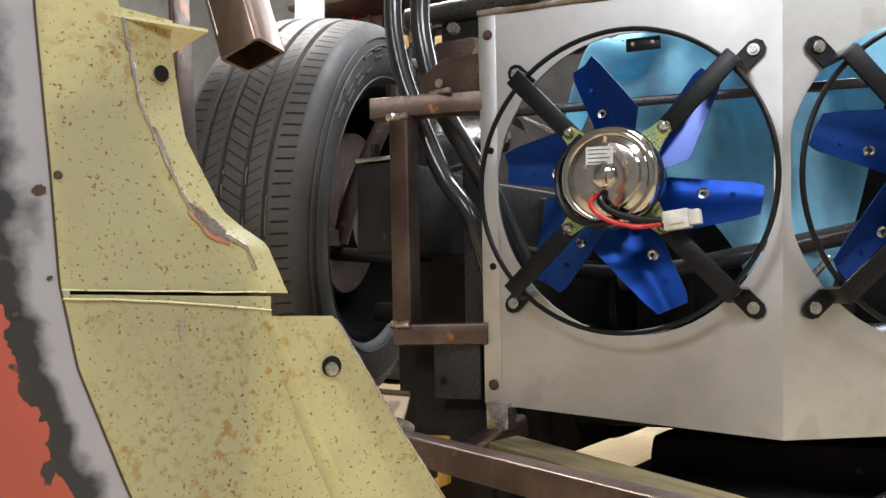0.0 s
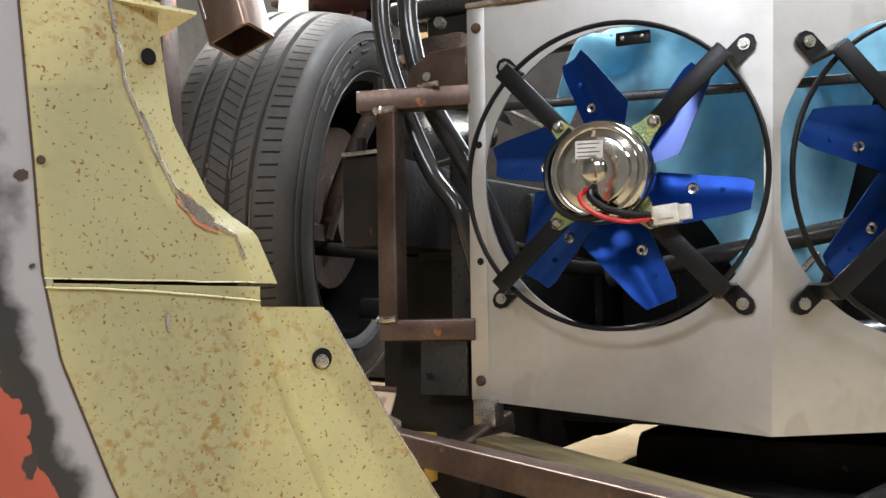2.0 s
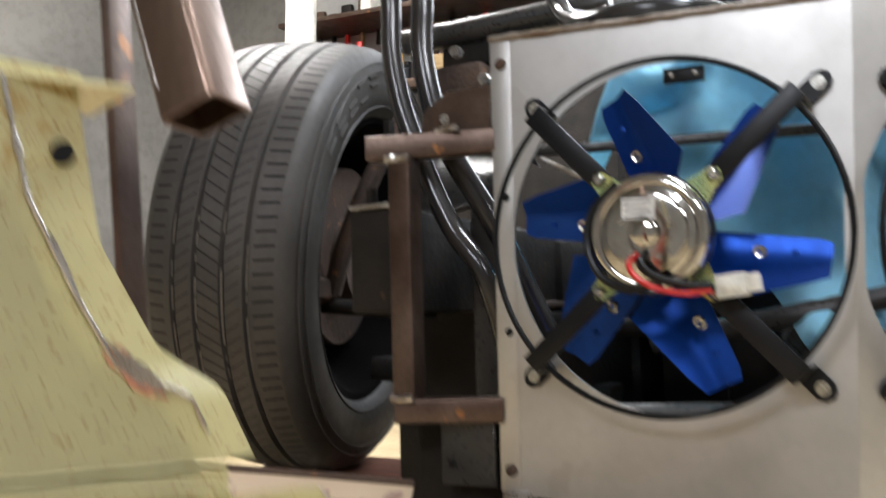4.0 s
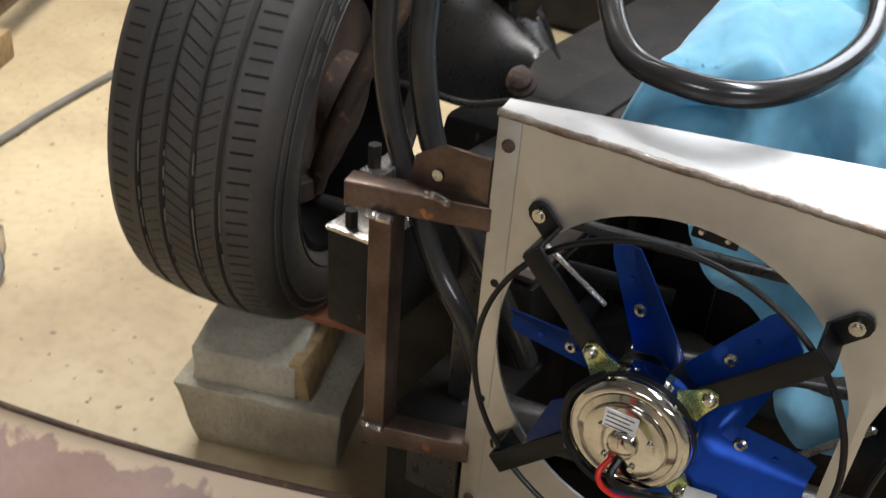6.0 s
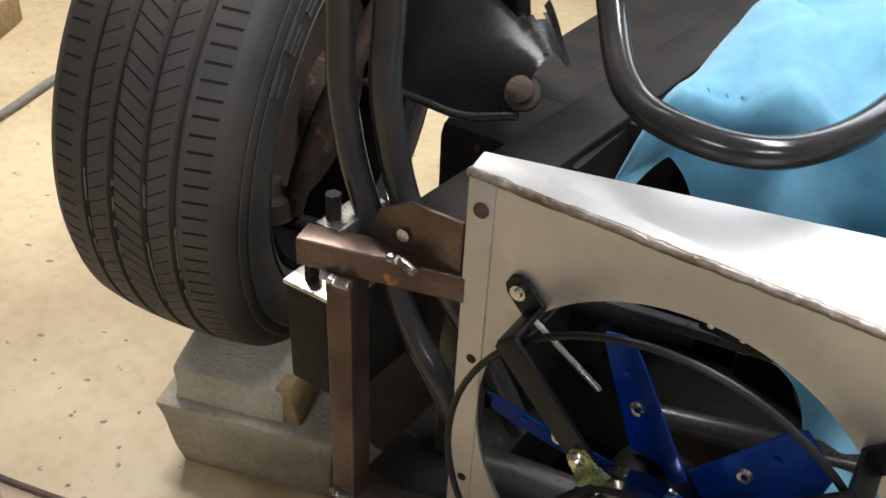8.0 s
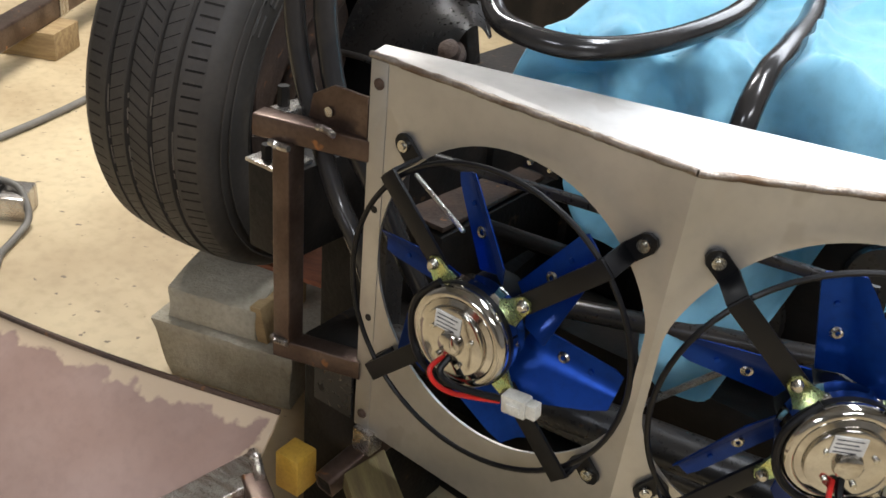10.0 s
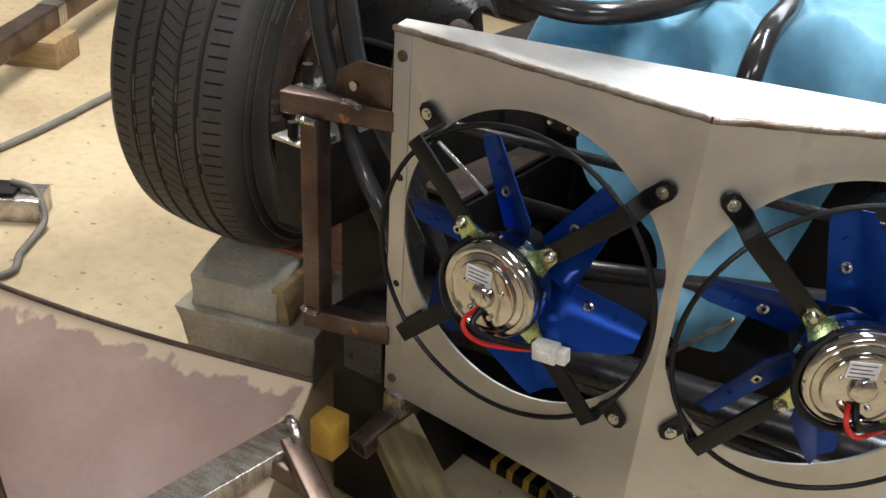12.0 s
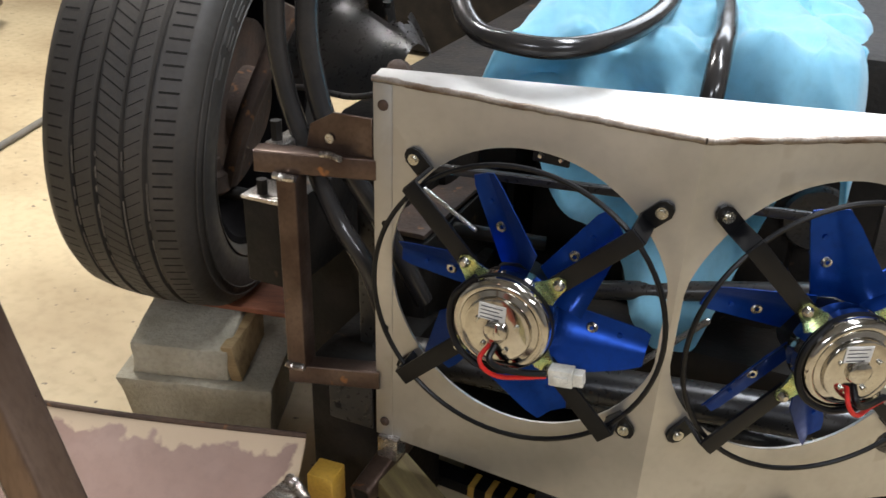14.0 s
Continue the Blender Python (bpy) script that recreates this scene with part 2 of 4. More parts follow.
FENDER = mat("yellow_green_fender_paint", (0.60, 0.565, 0.325), 0.40, second=(0.53, 0.495, 0.29), scale=16, spots=(0.33, 0.18, 0.055), spot_scale=470, spot_cut=0.635, fine_mix=0.15, blotch=(0.46, 0.31, 0.12), bump=0.15, bump_scale=120)
PRIMER = mat("brown_primer", (0.33, 0.225, 0.185), 0.38, second=(0.26, 0.165, 0.13), scale=6, fine_mix=0.3, edge=((0.50, 0.38, 0.26), 0.048), bump=0.3, bump_scale=80, coat=0.3)

# ---- setting ----
FZ = -0.249
solo("floor", box(-3.4, 3.0, -3.2, 3.2, FZ - 0.1, FZ), CONCRETE, "tan stained concrete workshop floor with dark specks", "floor", kind="structure", smooth=False)
solo("ceiling", box(-3.4, 3.0, -3.2, 3.2, 2.35, 2.45), CEIL, "plain pale workshop ceiling", "ceiling", kind="structure", smooth=False)
solo("wall_north", box(-3.4, 3.0, 3.2, 3.3, FZ, 2.35), WALL, "plain pale workshop wall", "wall", kind="structure", smooth=False)
solo("wall_south", box(-3.4, 3.0, -3.3, -3.2, FZ, 2.35), WALL, "plain pale workshop wall", "wall", kind="structure", smooth=False)
solo("wall_west", box(-3.5, -3.4, -3.2, 3.2, FZ, 2.35), WALL, "plain pale workshop wall", "wall", kind="structure", smooth=False)
solo("wall_east", box(3.0, 3.1, -3.2, 3.2, FZ, 2.35), WALL, "plain pale workshop wall", "wall", kind="structure", smooth=False)

# ---- fan shroud ----
PW = 0.3195                     # panel length from the outer edge to the crease, at mid height
ZT, ZB, DIP = 0.426, -0.006, -0.020
HU, HZ, HR = 0.169, 0.230, 0.149
LEAN = -0.0335                  # the outer edge leans outwards towards its top
G = pose(0.0078, -0.010, -0.004) @ Matrix.Rotation(radians(-2.35), 4, "Y")      # the car front leans a little with that edge
ang_r = radians(34.0)
M_LEFT = Matrix.Translation((0, -0.0045, 0)) @ Matrix.Rotation(radians(1.8), 4, "Z")
CREASE = M_LEFT @ Vector((PW, 0, 0))
M_RIGHT = Matrix.Translation(CREASE) @ Matrix.Rotation(ang_r, 4, "Z")


def crease_at(z):
    return CREASE + Vector((0, 0, z))


def edge_x(z):
    return 0.001 + LEAN * (z - 0.22)



def shroud_panel(mirror):
    """A sheet with a round opening, cut straight near the crease; x from the outer edge to the crease."""
    b = bmesh.new()
    corners = [(0, ZB), (PW, DIP), (PW, ZT), (0, ZT)]
    angles = sorted([2 * math.pi * i / 72 for i in range(72)] + [math.atan2(z - HZ, u - HU) % (2 * math.pi) for u, z in corners])
    inner, outer = [], []
    for a in angles:
        c, s = math.cos(a), math.sin(a)
        k = HR
        if c > 0 and HU + k * c > PW - 0.008:
            k = (PW - 0.008 - HU) / c
        inner.append((HU + k * c, HZ + 1.05 * k * s))
        best = 9
        for (u0, z0), (u1, z1) in zip(corners, corners[1:] + corners[:1]):
            du, dz = u1 - u0, z1 - z0
            den = c * dz - s * du
            if abs(den) > 1e-9:
                t = ((u0 - HU) * dz - (z0 - HZ) * du) / den
                w = ((u0 - HU) * s - (z0 - HZ) * c) / den
                if t > 0 and -1e-6 <= w <= 1 + 1e-6:
                    best = min(best, t)
        outer.append((HU + best * c, HZ + best * s))
    n = len(angles)
    fx = (lambda u: PW - u) if mirror else (lambda u: u)
    loops = [[b.verts.new((fx(u), y, z)) for u, z in loop] for loop, y in ((inner, 0), (outer, 0), (outer, 0.003), (inner, 0.003))]
    for a, c in zip(loops, loops[1:] + loops[:1]):
        for i in range(n):
            j = (i + 1) % n
            if (a[i].co - a[j].co).length < 1e-6 and (c[i].co - c[j].co).length < 1e-6:
                continue
            b.faces.new((a[i], a[j], c[j], c[i]))
    bmesh.ops.remove_doubles(b, verts=b.verts, dist=1e-5)
    return b


shroud = thing("fan_shroud", "welded bare aluminium radiator shroud with two fan openings", "shroud")
for mirror, m, nm in ((False, M_LEFT, "front_panel"), (True, M_RIGHT, "front_panel")):
    b = shroud_panel(mirror)
    for v in b.verts:
        v.co.x += 0.0 if mirror else edge_x(v.co.z) * (1 - v.co.x / PW)
    bmesh.ops.transform(b, matrix=m, verts=b.verts)
    part(nm, b, ALU, shroud)
RIGHT_END = M_RIGHT @ Vector((PW, 0, 0))
BACK_L, BACK_R = Vector((-0.008, 0.016, 0)), Vector((RIGHT_END.x - 0.01, RIGHT_END.y + 0.014, 0))
# top flange between the folded front and the straight back edge
b = bmesh.new()
fl = [M_LEFT @ Vector((edge_x(ZT), 0, 0)), crease_at(ZT), RIGHT_END, BACK_R, BACK_L]
zt = [ZT, ZT, ZT, ZT + 0.003, ZT + 0.003]
lo = [b.verts.new((p.x, p.y, z)) for p, z in zip(fl, zt)]
hi = [b.verts.new((p.x, p.y, z + 0.003)) for p, z in zip(fl, zt)]
for s in (lo, hi):
    b.faces.new((s[0], s[1], s[4]))
    b.faces.new((s[1], s[3], s[4]))
    b.faces.new((s[1], s[2], s[3]))
for i in range(5):
    b.faces.new((lo[i], lo[(i + 1) % 5], hi[(i + 1) % 5], hi[i]))
part("top_flange", b, ALU, shroud, smooth=False)
def leaning(b):
    for v in b.verts:
        v.co.x += edge_x(v.co.z)
    bmesh.ops.transform(b, matrix=M_LEFT, verts=b.verts)
    return b


part("side_flange", leaning(box(-0.001, 0.002, 0.004, 0.019, ZB, ZT - 0.001)), ALU, shroud)
part("edge_strip", leaning(box(0.0005, 0.021, -0.0010, 0.0, ZB + 0.001, ZT - 0.002, 0.0004)), ALU, shroud, "folded edge strip with rivets")
for m in (M_LEFT, M_RIGHT):
    line = [m @ Vector((PW * i / 60 + (edge_x(ZT) * (1 - i / 60) if m is M_LEFT else 0), 0.0, ZT)) for i in range(61)]
    line = [p + Vector((0, -0.001, 0.0015 + 0.0012 * noise.noise(p * 60))) for p in line]
    part("weld_bead", sweep(line, 0.0034, 10, wobble=0.3, seed=3), WELD, shroud, "wavy grey weld bead")
for u, z, r in ((0.0065, 0.402, 0.0058), (0.0195, 0.0148, 0.0058)):
    part("rivet", lathe([(0, 0.0045), (r * 0.6, 0.004), (r, 0.0015), (r, 0)], 16, m=M_LEFT @ pose(u, -0.0010, z, 90)), RUST, shroud, "dark steel rivet head")
for z in (0.272, 0.144):
    part("rivet_hole", lathe([(0, 0.0006), (0.004, 0.0006), (0.004, 0)], 14, m=M_LEFT @ pose(0.013 + edge_x(z), -0.0010, z, 90)), BLACK, shroud, "small dark drilled hole")
# thin bar along the back of the openings
solo("radiator_rail", beam((-0.01, 0.040, 0.322), (0.455, 0.115, 0.336), 0.008, 0.010, 0.002), CHASSIS, "thin black steel rail behind the fan shroud", "rail")

tab = thing("rail_tab", "short black steel tab with two bright rivets", "tab")
part("plate", box(0.160, 0.197, 0.014, 0.018, 0.370, 0.384, 0.0015), BLACK, tab)
for x in (0.168, 0.189):
    part("rivet", lathe([(0, 0.003), (0.002, 0.0028), (0.0034, 0)], 12, m=pose(x, 0.014, 0.377, 90)), BOLT, tab, "bright rivet")


# ---- fans ----
def make_fan(at, spin):
    """An electric fan; x and z lie in the panel's plane, y points away from the viewer."""
    fan = thing("electric_fan", "electric cooling fan with blue blades and a chrome motor", "fan", at, "fans on the shroud")
    RR = 0.152
    part("guard_ring", sweep([Vector((RR * math.cos(a), -0.034, RR * math.sin(a))) for a in (2 * math.pi * i / 72 for i in range(72))], 0.0027, 8, closed=True), BLACK, fan, "black wire ring")
    # motor: a stepped chrome can
    prof = [(0, -0.0835), (0.0095, -0.0835), (0.0115, -0.082), (0.0125, -0.0775), (0.0310, -0.0775), (0.0332, -0.0768), (0.0342, -0.0715), (0.0395, -0.0700),
            (0.0405, -0.0708), (0.0430, -0.0716), (0.0462, -0.0706), (0.0488, -0.0675), (0.0500, -0.0620), (0.0500, -0.046), (0.0475, -0.043), (0.047, -0.03), (0.02, -0.026), (0, -0.026)]
    part("motor", lathe([(r, -y) for r, y in prof], 56, m=Matrix.Rotation(radians(90), 4, "X")), CHROME, fan, "shiny chrome motor can")
    part("seal_band", lathe([(0.0495, 0.0605), (0.0512, 0.0598), (0.0512, 0.0550), (0.0495, 0.0542)], 56, m=Matrix.Rotation(radians(90), 4, "X")), BLACK, fan, "black band round the motor")
    for a in (25, 155, 235, 300):
        part("motor_screw", cyl((0.022 * math.cos(radians(a)), -0.0775, 0.022 * math.sin(radians(a))), (0.022 * math.cos(radians(a)), -0.0805, 0.022 * math.sin(radians(a))), 0.0026, 10), BOLT, fan)
    label = part("label", box(-0.019, 0.008, -0.0787, -0.0778, 0.011, 0.028), PAPER, fan, "small white maker's label with print")
    for k in range(4):
        part("print_line", box(-0.017, 0.005 - 0.003 * (k % 2), -0.0791, -0.0786, 0.0245 - k * 0.0040, 0.0254 - k * 0.0040), INK, label)
    part("hub", cyl((0, -0.03, 0), (0, 0.012, 0), 0.038, 28, bevel=0.004), BLACK, fan)
    # four ears, arms and feet
    for k, a in enumerate((45, 135, 225, 315)):
        ca, sa = math.cos(radians(a)), math.sin(radians(a))
        R = Matrix.Rotation(-radians(a), 4, "Y")
        ear = part("ear", plate([(0.040, -0.017), (0.058, -0.010), (0.071, -0.007), (0.075, 0), (0.071, 0.007), (0.058, 0.010), (0.040, 0.017)], 0.003, m=R @ pose(0, -0.047, 0)), ZINC, fan, "yellow zinc-plated ear")
        part("screw", lathe([(0, 0.006), (0.003, 0.006), (0.0055, 0.003), (0.006, 0)], 14, m=R @ pose(0.068, -0.047, 0, 90)), BOLT, ear)
        part("arm", box(0.060, 0.160, -0.044, -0.040, -0.0095, 0.0095, 0.001, m=R), BLACK, fan, "flat black steel arm")
        part("arm_leg", box(0.157, 0.161, -0.041, -0.003, -0.0095, 0.0095, 0.001, m=R), BLACK, fan)
        foot = part("foot", plate([(0.157, -0.0095), (0.180, -0.0095), (0.186, -0.006), (0.1885, 0), (0.186, 0.006), (0.180, 0.0095), (0.157, 0.0095)], 0.004, m=R @ pose(0, -0.005, 0)), BLACK, fan, "black bracket foot")
        part("bolt", lathe([(0, 0.0055), (0.0035, 0.0055), (0.0035, 0.003), (0.006, 0.003), (0.006, 0)], 12, m=R @ pose(0.1765, -0.005, 0, 90)), BOLT, foot, "bolt with washer")
    # six folded blades
    for k in range(6):
        R = Matrix.Rotation(-radians(spin + 60 * k), 4, "Y")
        b = bmesh.new()
        rows = []
        for i in range(9):
            t = i / 8
            r0, r1 = 0.034 + 0.100 * t, 0.040 + 0.096 * t        # along the fore edge and the aft edge
            z1 = 0.012 + 0.007 * t
            z0 = (-0.024 - 0.021 * t / 0.25) if t < 0.25 else -0.045 + 0.030 * (t - 0.25) / 0.75
            zf = -0.010 + 0.010 * t                              # fold line
            if i == 8:
                z0, z1, r0, r1 = -0.012, 0.016, 0.137, 0.134
            row = []
            for j in range(7):
                z = z0 + (zf - z0) * j / 4 if j < 4 else zf + (z1 - zf) * (j - 4) / 2
                r = r0 + (r1 - r0) * j / 6
                y = -0.006 + 0.22 * z + (0.75 * (z - zf) if z < zf else 0.0)
                row.append((r, y, z))
            rows.append(row)
        top = [[b.verts.new(p) for p in row] for row in rows]
        bot = [[b.verts.new((p[0], p[1] + 0.002, p[2])) for p in row] for row in rows]
        for i in range(8):
            for j in range(6):
                b.faces.new((top[i][j], top[i + 1][j], top[i + 1][j + 1], top[i][j + 1]))
                b.faces.new((bot[i][j], bot[i][j + 1], bot[i + 1][j + 1], bot[i + 1][j]))
        for i in range(8):
            b.faces.new((top[i][0], bot[i][0], bot[i + 1][0], top[i + 1][0]))
            b.faces.new((top[i][6], top[i + 1][6], bot[i + 1][6], bot[i][6]))
        for j in range(6):
            b.faces.new((top[8][j], bot[8][j], bot[8][j + 1], top[8][j + 1]))
            b.faces.new((top[0][j], top[0][j + 1], bot[0][j + 1], bot[0][j]))
        bmesh.ops.transform(b, matrix=R, verts=b.verts)
        blade = part("blade", b, BLUE, fan, "bent blue plastic blade")
        part("rivet", lathe([(0.0022, 0.0025), (0.0045, 0.003), (0.0062, 0.001), (0.0062, -0.002)], 16, m=R @ pose(0.078, -0.005, 0, 90)), BOLT, blade, "bright tubular rivet")
        part("pin", lathe([(0, 0.0022), (0.0025, 0.0018), (0.003, -0.003)], 10, m=R @ pose(0.106, -0.005, 0.004, 90)), BLUE, blade)
    # wiring
    part("red_wire", sweep(spline([(-0.006, -0.077, -0.018), (-0.010, -0.090, -0.026), (-0.004, -0.092, -0.036), (0.010, -0.085, -0.045), (0.030, -0.070, -0.049), (0.050, -0.062, -0.046)], 8), 0.0024, 8), RED, fan, "red wire")
    part("black_wire", sweep(spline([(0.0, -0.077, -0.016), (-0.001, -0.088, -0.026), (0.010, -0.084, -0.036), (0.030, -0.072, -0.042), (0.050, -0.062, -0.043)], 8), 0.0034, 8), BLACK, fan, "black sleeved wire")
    part("loop_cable", sweep(spline([(-0.030, -0.060, 0.043), (-0.050, -0.064, 0.018), (-0.052, -0.066, -0.010), (-0.040, -0.070, -0.034), (-0.016, -0.074, -0.046), (0.012, -0.076, -0.043)], 8), 0.0036, 8), BLACK, fan, "black sleeved cable round the motor")
    PLUG = pose(-0.013, 0.008, -0.006) @ Matrix.Rotation(radians(-8), 4, "Y")
    plug = part("connector", box(0.060, 0.084, -0.074, -0.059, -0.056, -0.038, 0.0012, m=PLUG), WHITE, fan, "white plastic connector plug")
    part("connector_tip", box(0.084, 0.094, -0.0725, -0.0605, -0.054, -0.040, 0.001, m=PLUG), WHITE, plug)
    part("latch", box(0.066, 0.080, -0.0765, -0.074, -0.051, -0.044, 0.0006, m=PLUG), WHITE, plug)
    return fan


make_fan(M_LEFT @ pose(HU, 0, HZ - 0.001), 110)
make_fan(M_RIGHT @ pose(0.1555, 0, 0.228, 0, 1.0, 0), 160)

# ---- radiator frame beside the shroud ----
frame_t = thing("square_tube_bracket", "welded brown bare steel square-tube radiator bracket", "bracket", G)
S = 0.024
part("top_bar", beam((-0.124, -0.019, 0.334), (0.003, 0.016, 0.334), S, S, 0.002), STEEL, frame_t)
part("post", beam((-0.086, -0.014, 0.322), (-0.086, -0.014, 0.086), S, S, 0.002, up=(0, 1, 0)), STEEL, frame_t)
part("bottom_bar", beam((-0.098, -0.018, 0.074), (0.003, 0.014, 0.074), S, S, 0.002), STEEL, frame_t)
part("return_bar", beam((-0.112, -0.005, 0.3345), (-0.112, 0.052, 0.3345), S, S, 0.002), BRIGHT, frame_t, "bright ground steel end")
part("weld_spot", sweep(spline([(-0.052, -0.008, 0.3455), (-0.04, -0.008, 0.3468), (-0.026, -0.012, 0.3462)], 6), 0.0036, 8, wobble=0.4), BRIGHT, frame_t, "bright ground weld")
part("weld_spot", sweep(spline([(-0.098, -0.027, 0.0865), (-0.090, -0.0275, 0.085), (-0.0745, -0.0265, 0.0865)], 6), 0.0045, 8, wobble=0.6), BRIGHT, frame_t, "bright ground weld")
part("weld_spot", sweep(spline([(-0.099, -0.027, 0.321), (-0.086, -0.0275, 0.3205), (-0.073, -0.0265, 0.321)], 6), 0.004, 8, wobble=0.6), BRIGHT, frame_t, "weld bead")
gus = part("gusset", plate([(-0.078, 0.346), (-0.072, 0.372), (-0.044, 0.388), (0.001, 0.388), (0.001, 0.346)], 0.004, m=pose(0, 0.006, 0), bevel=0.0004), STEEL, frame_t, "cut steel gusset plate")
part("gusset_hole", lathe([(0, 0.0008), (0.0052, 0.0008), (0.0052, 0)], 16, m=pose(-0.048, 0.004, 0.360, 90)), BRIGHT, gus)
low = part("lower_plate", plate([(-0.062, 0.002), (-0.062, 0.062), (-0.004, 0.062), (-0.004, 0.002)], 0.004, m=pose(0, 0.004, 0), bevel=0.0004), CHASSIS, frame_t, "flat dark steel mounting plate")
part("plate_hole", lathe([(0, 0.0008), (0.0042, 0.0008), (0.0042, 0)], 16, m=pose(-0.05, 0.004, 0.022, 90)), BLACK, low)
part("bolt", cyl((-0.116, 0.008, 0.346), (-0.116, 0.008, 0.368), 0.0065, 6), DARK, frame_t, "dark hex bolt")
part("stud", cyl((-0.137, 0.004, 0.281), (-0.137, 0.004, 0.298), 0.0065, 6), DARK, frame_t, "dark hex bolt")

# chassis rail box on which the bracket is bolted
ch = thing("chassis_rail", "black greasy chassis rail with a boxed end", "chassis", G)
part("box_end", box(-0.160, -0.098, -0.004, 0.16, 0.170, 0.276, 0.004), DARK, ch)
part("top_tab", box(-0.157, -0.104, -0.010, 0.04, 0.2765, 0.2810, 0.001), BRIGHT, ch, "bright steel tab")
part("rail", beam((-0.12, 0.16, 0.215), (-0.02, 1.6, 0.235), 0.07, 0.11, 0.004), DARK, ch)
part("cross_tube", cyl((-0.05, 0.10, 0.045), (0.75, 0.22, 0.06), 0.024, 24, bevel=0.003), CHASSIS, ch, "black round crossmember tube")
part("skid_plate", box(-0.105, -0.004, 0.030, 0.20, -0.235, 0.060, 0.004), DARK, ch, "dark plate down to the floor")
part("leg", beam((-0.050, 0.105, 0.30), (-0.050, 0.105, -0.20), 0.034, 0.034, 0.003, up=(0, 1, 0)), CHASSIS, ch)

# ---- tyre ----
AX = Vector((0.97, 0.24, 0)).normalized()
TC = Vector((-0.435, 0.284, 0.240))
TR, TW = 0.302, 0.205
tyre_at = Matrix.Translation(TC) @ Matrix((AX, Vector((-AX.y, AX.x, 0)), Vector((0, 0, 1)))).transposed().to_4x4() @ Matrix.Rotation(radians(4), 4, "Y")
MT = Matrix.Rotation(radians(90), 4, "Y")      # lathe axis to the axle
wheel = thing("wheel", "worn road tyre on a dark steel wheel, raised on blocks", "wheel", tyre_at)
h = TW / 2
prof = [(0.196, -h * 0.80), (0.205, -h * 0.93), (0.225, -h * 1.02), (0.250, -h * 1.03), (0.272, -h * 0.98), (0.287, -h * 0.90), (0.2945, -h * 0.80)]
def crown(s):
    return TR - 0.0075 * (abs(s) / (h * 0.8)) ** 2.4
grooves = [-0.048, -0.017, 0.017, 0.048]
tread = []
for s in [-h * 0.79 + (h * 1.58) * i / 60 for i in range(61)]:
    d = min(abs(s - g) for g in grooves)
    tread.append((crown(s) - (0.0065 if d < 0.0022 else 0.0), s))
prof = prof + tread + [(r, -s) for r, s in reversed(prof)]
prof += [(0.188, h * 0.72), (0.186, 0), (0.188, -h * 0.72)]
part("tyre", lathe(prof, 128, m=MT, closed=True), RUBBER, wheel, "worn black road tyre")
rim = [(0.191, -h * 0.86), (0.200, -h * 0.88), (0.201, -h * 0.84), (0.190, -h * 0.70), (0.178, -h * 0.55), (0.170, 0.0), (0.178, h * 0.55), (0.190, h * 0.70), (0.201, h * 0.84), (0.200, h * 0.88), (0.191, h * 0.86),
       (0.180, h * 0.66), (0.168, h * 0.5), (0.162, 0.0), (0.168, -h * 0.5)]
# rim and disc are coloured as dark as the shade within the tyre
part("rim", lathe(rim, 64, m=MT, closed=True), RIMSHADE, wheel, "steel rim, coloured near-black for the shade inside the wheel")
part("wheel_disc", lathe([(0.166, -0.012), (0.12, -0.03), (0.06, -0.02), (0.0, -0.02), (0.0, -0.024), (0.06, -0.024), (0.12, -0.034), (0.166, -0.016)], 48, m=MT), RIMSHADE, wheel)
part("brake_disc", lathe([(0.0, 0.03), (0.125, 0.03), (0.127, 0.032), (0.127, 0.048), (0.125, 0.05), (0.06, 0.05), (0.06, 0.075), (0.0, 0.075)], 48, m=MT), RUST, wheel, "rusty brake disc")
# tread sipes: flat dark strips paint the shade in slanted rib cuts and shoulder slots
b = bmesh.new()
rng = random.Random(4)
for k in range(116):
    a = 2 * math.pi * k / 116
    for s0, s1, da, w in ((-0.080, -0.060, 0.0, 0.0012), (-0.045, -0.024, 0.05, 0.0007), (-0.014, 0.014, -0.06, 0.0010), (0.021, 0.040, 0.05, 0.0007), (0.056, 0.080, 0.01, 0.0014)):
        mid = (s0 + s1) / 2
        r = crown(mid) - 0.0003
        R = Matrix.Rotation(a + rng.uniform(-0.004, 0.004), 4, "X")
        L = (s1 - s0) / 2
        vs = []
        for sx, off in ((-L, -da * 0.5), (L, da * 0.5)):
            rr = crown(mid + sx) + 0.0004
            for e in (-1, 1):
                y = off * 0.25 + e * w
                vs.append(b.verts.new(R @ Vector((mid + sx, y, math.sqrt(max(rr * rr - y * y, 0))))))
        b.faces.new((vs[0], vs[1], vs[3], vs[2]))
tagged(part("tread_cut", b, CUTSHADE, wheel, "narrow cuts across the tread ribs, their shade drawn as dark strips"), kind="stuff")
b = bmesh.new()
for k in range(34):
    for s in grooves:
        if rng.random() < 0.4:
            a = radians(rng.uniform(82, 126))
            n = 5
            L = rng.uniform(0.006, 0.03)
            pts = [Vector((s + rng.uniform(-0.0004, 0.0004), 0, 0)) + Matrix.Rotation(a + L / TR * i / n, 3, "X") @ Vector((0, 0, crown(s) - 0.0022)) for i in range(n + 1)]
            sweep(pts, 0.0010, 5, bm=b)
tagged(part("groove_dirt", b, SCUFF, wheel, "pale dried dirt in the tread grooves"), kind="stuff")
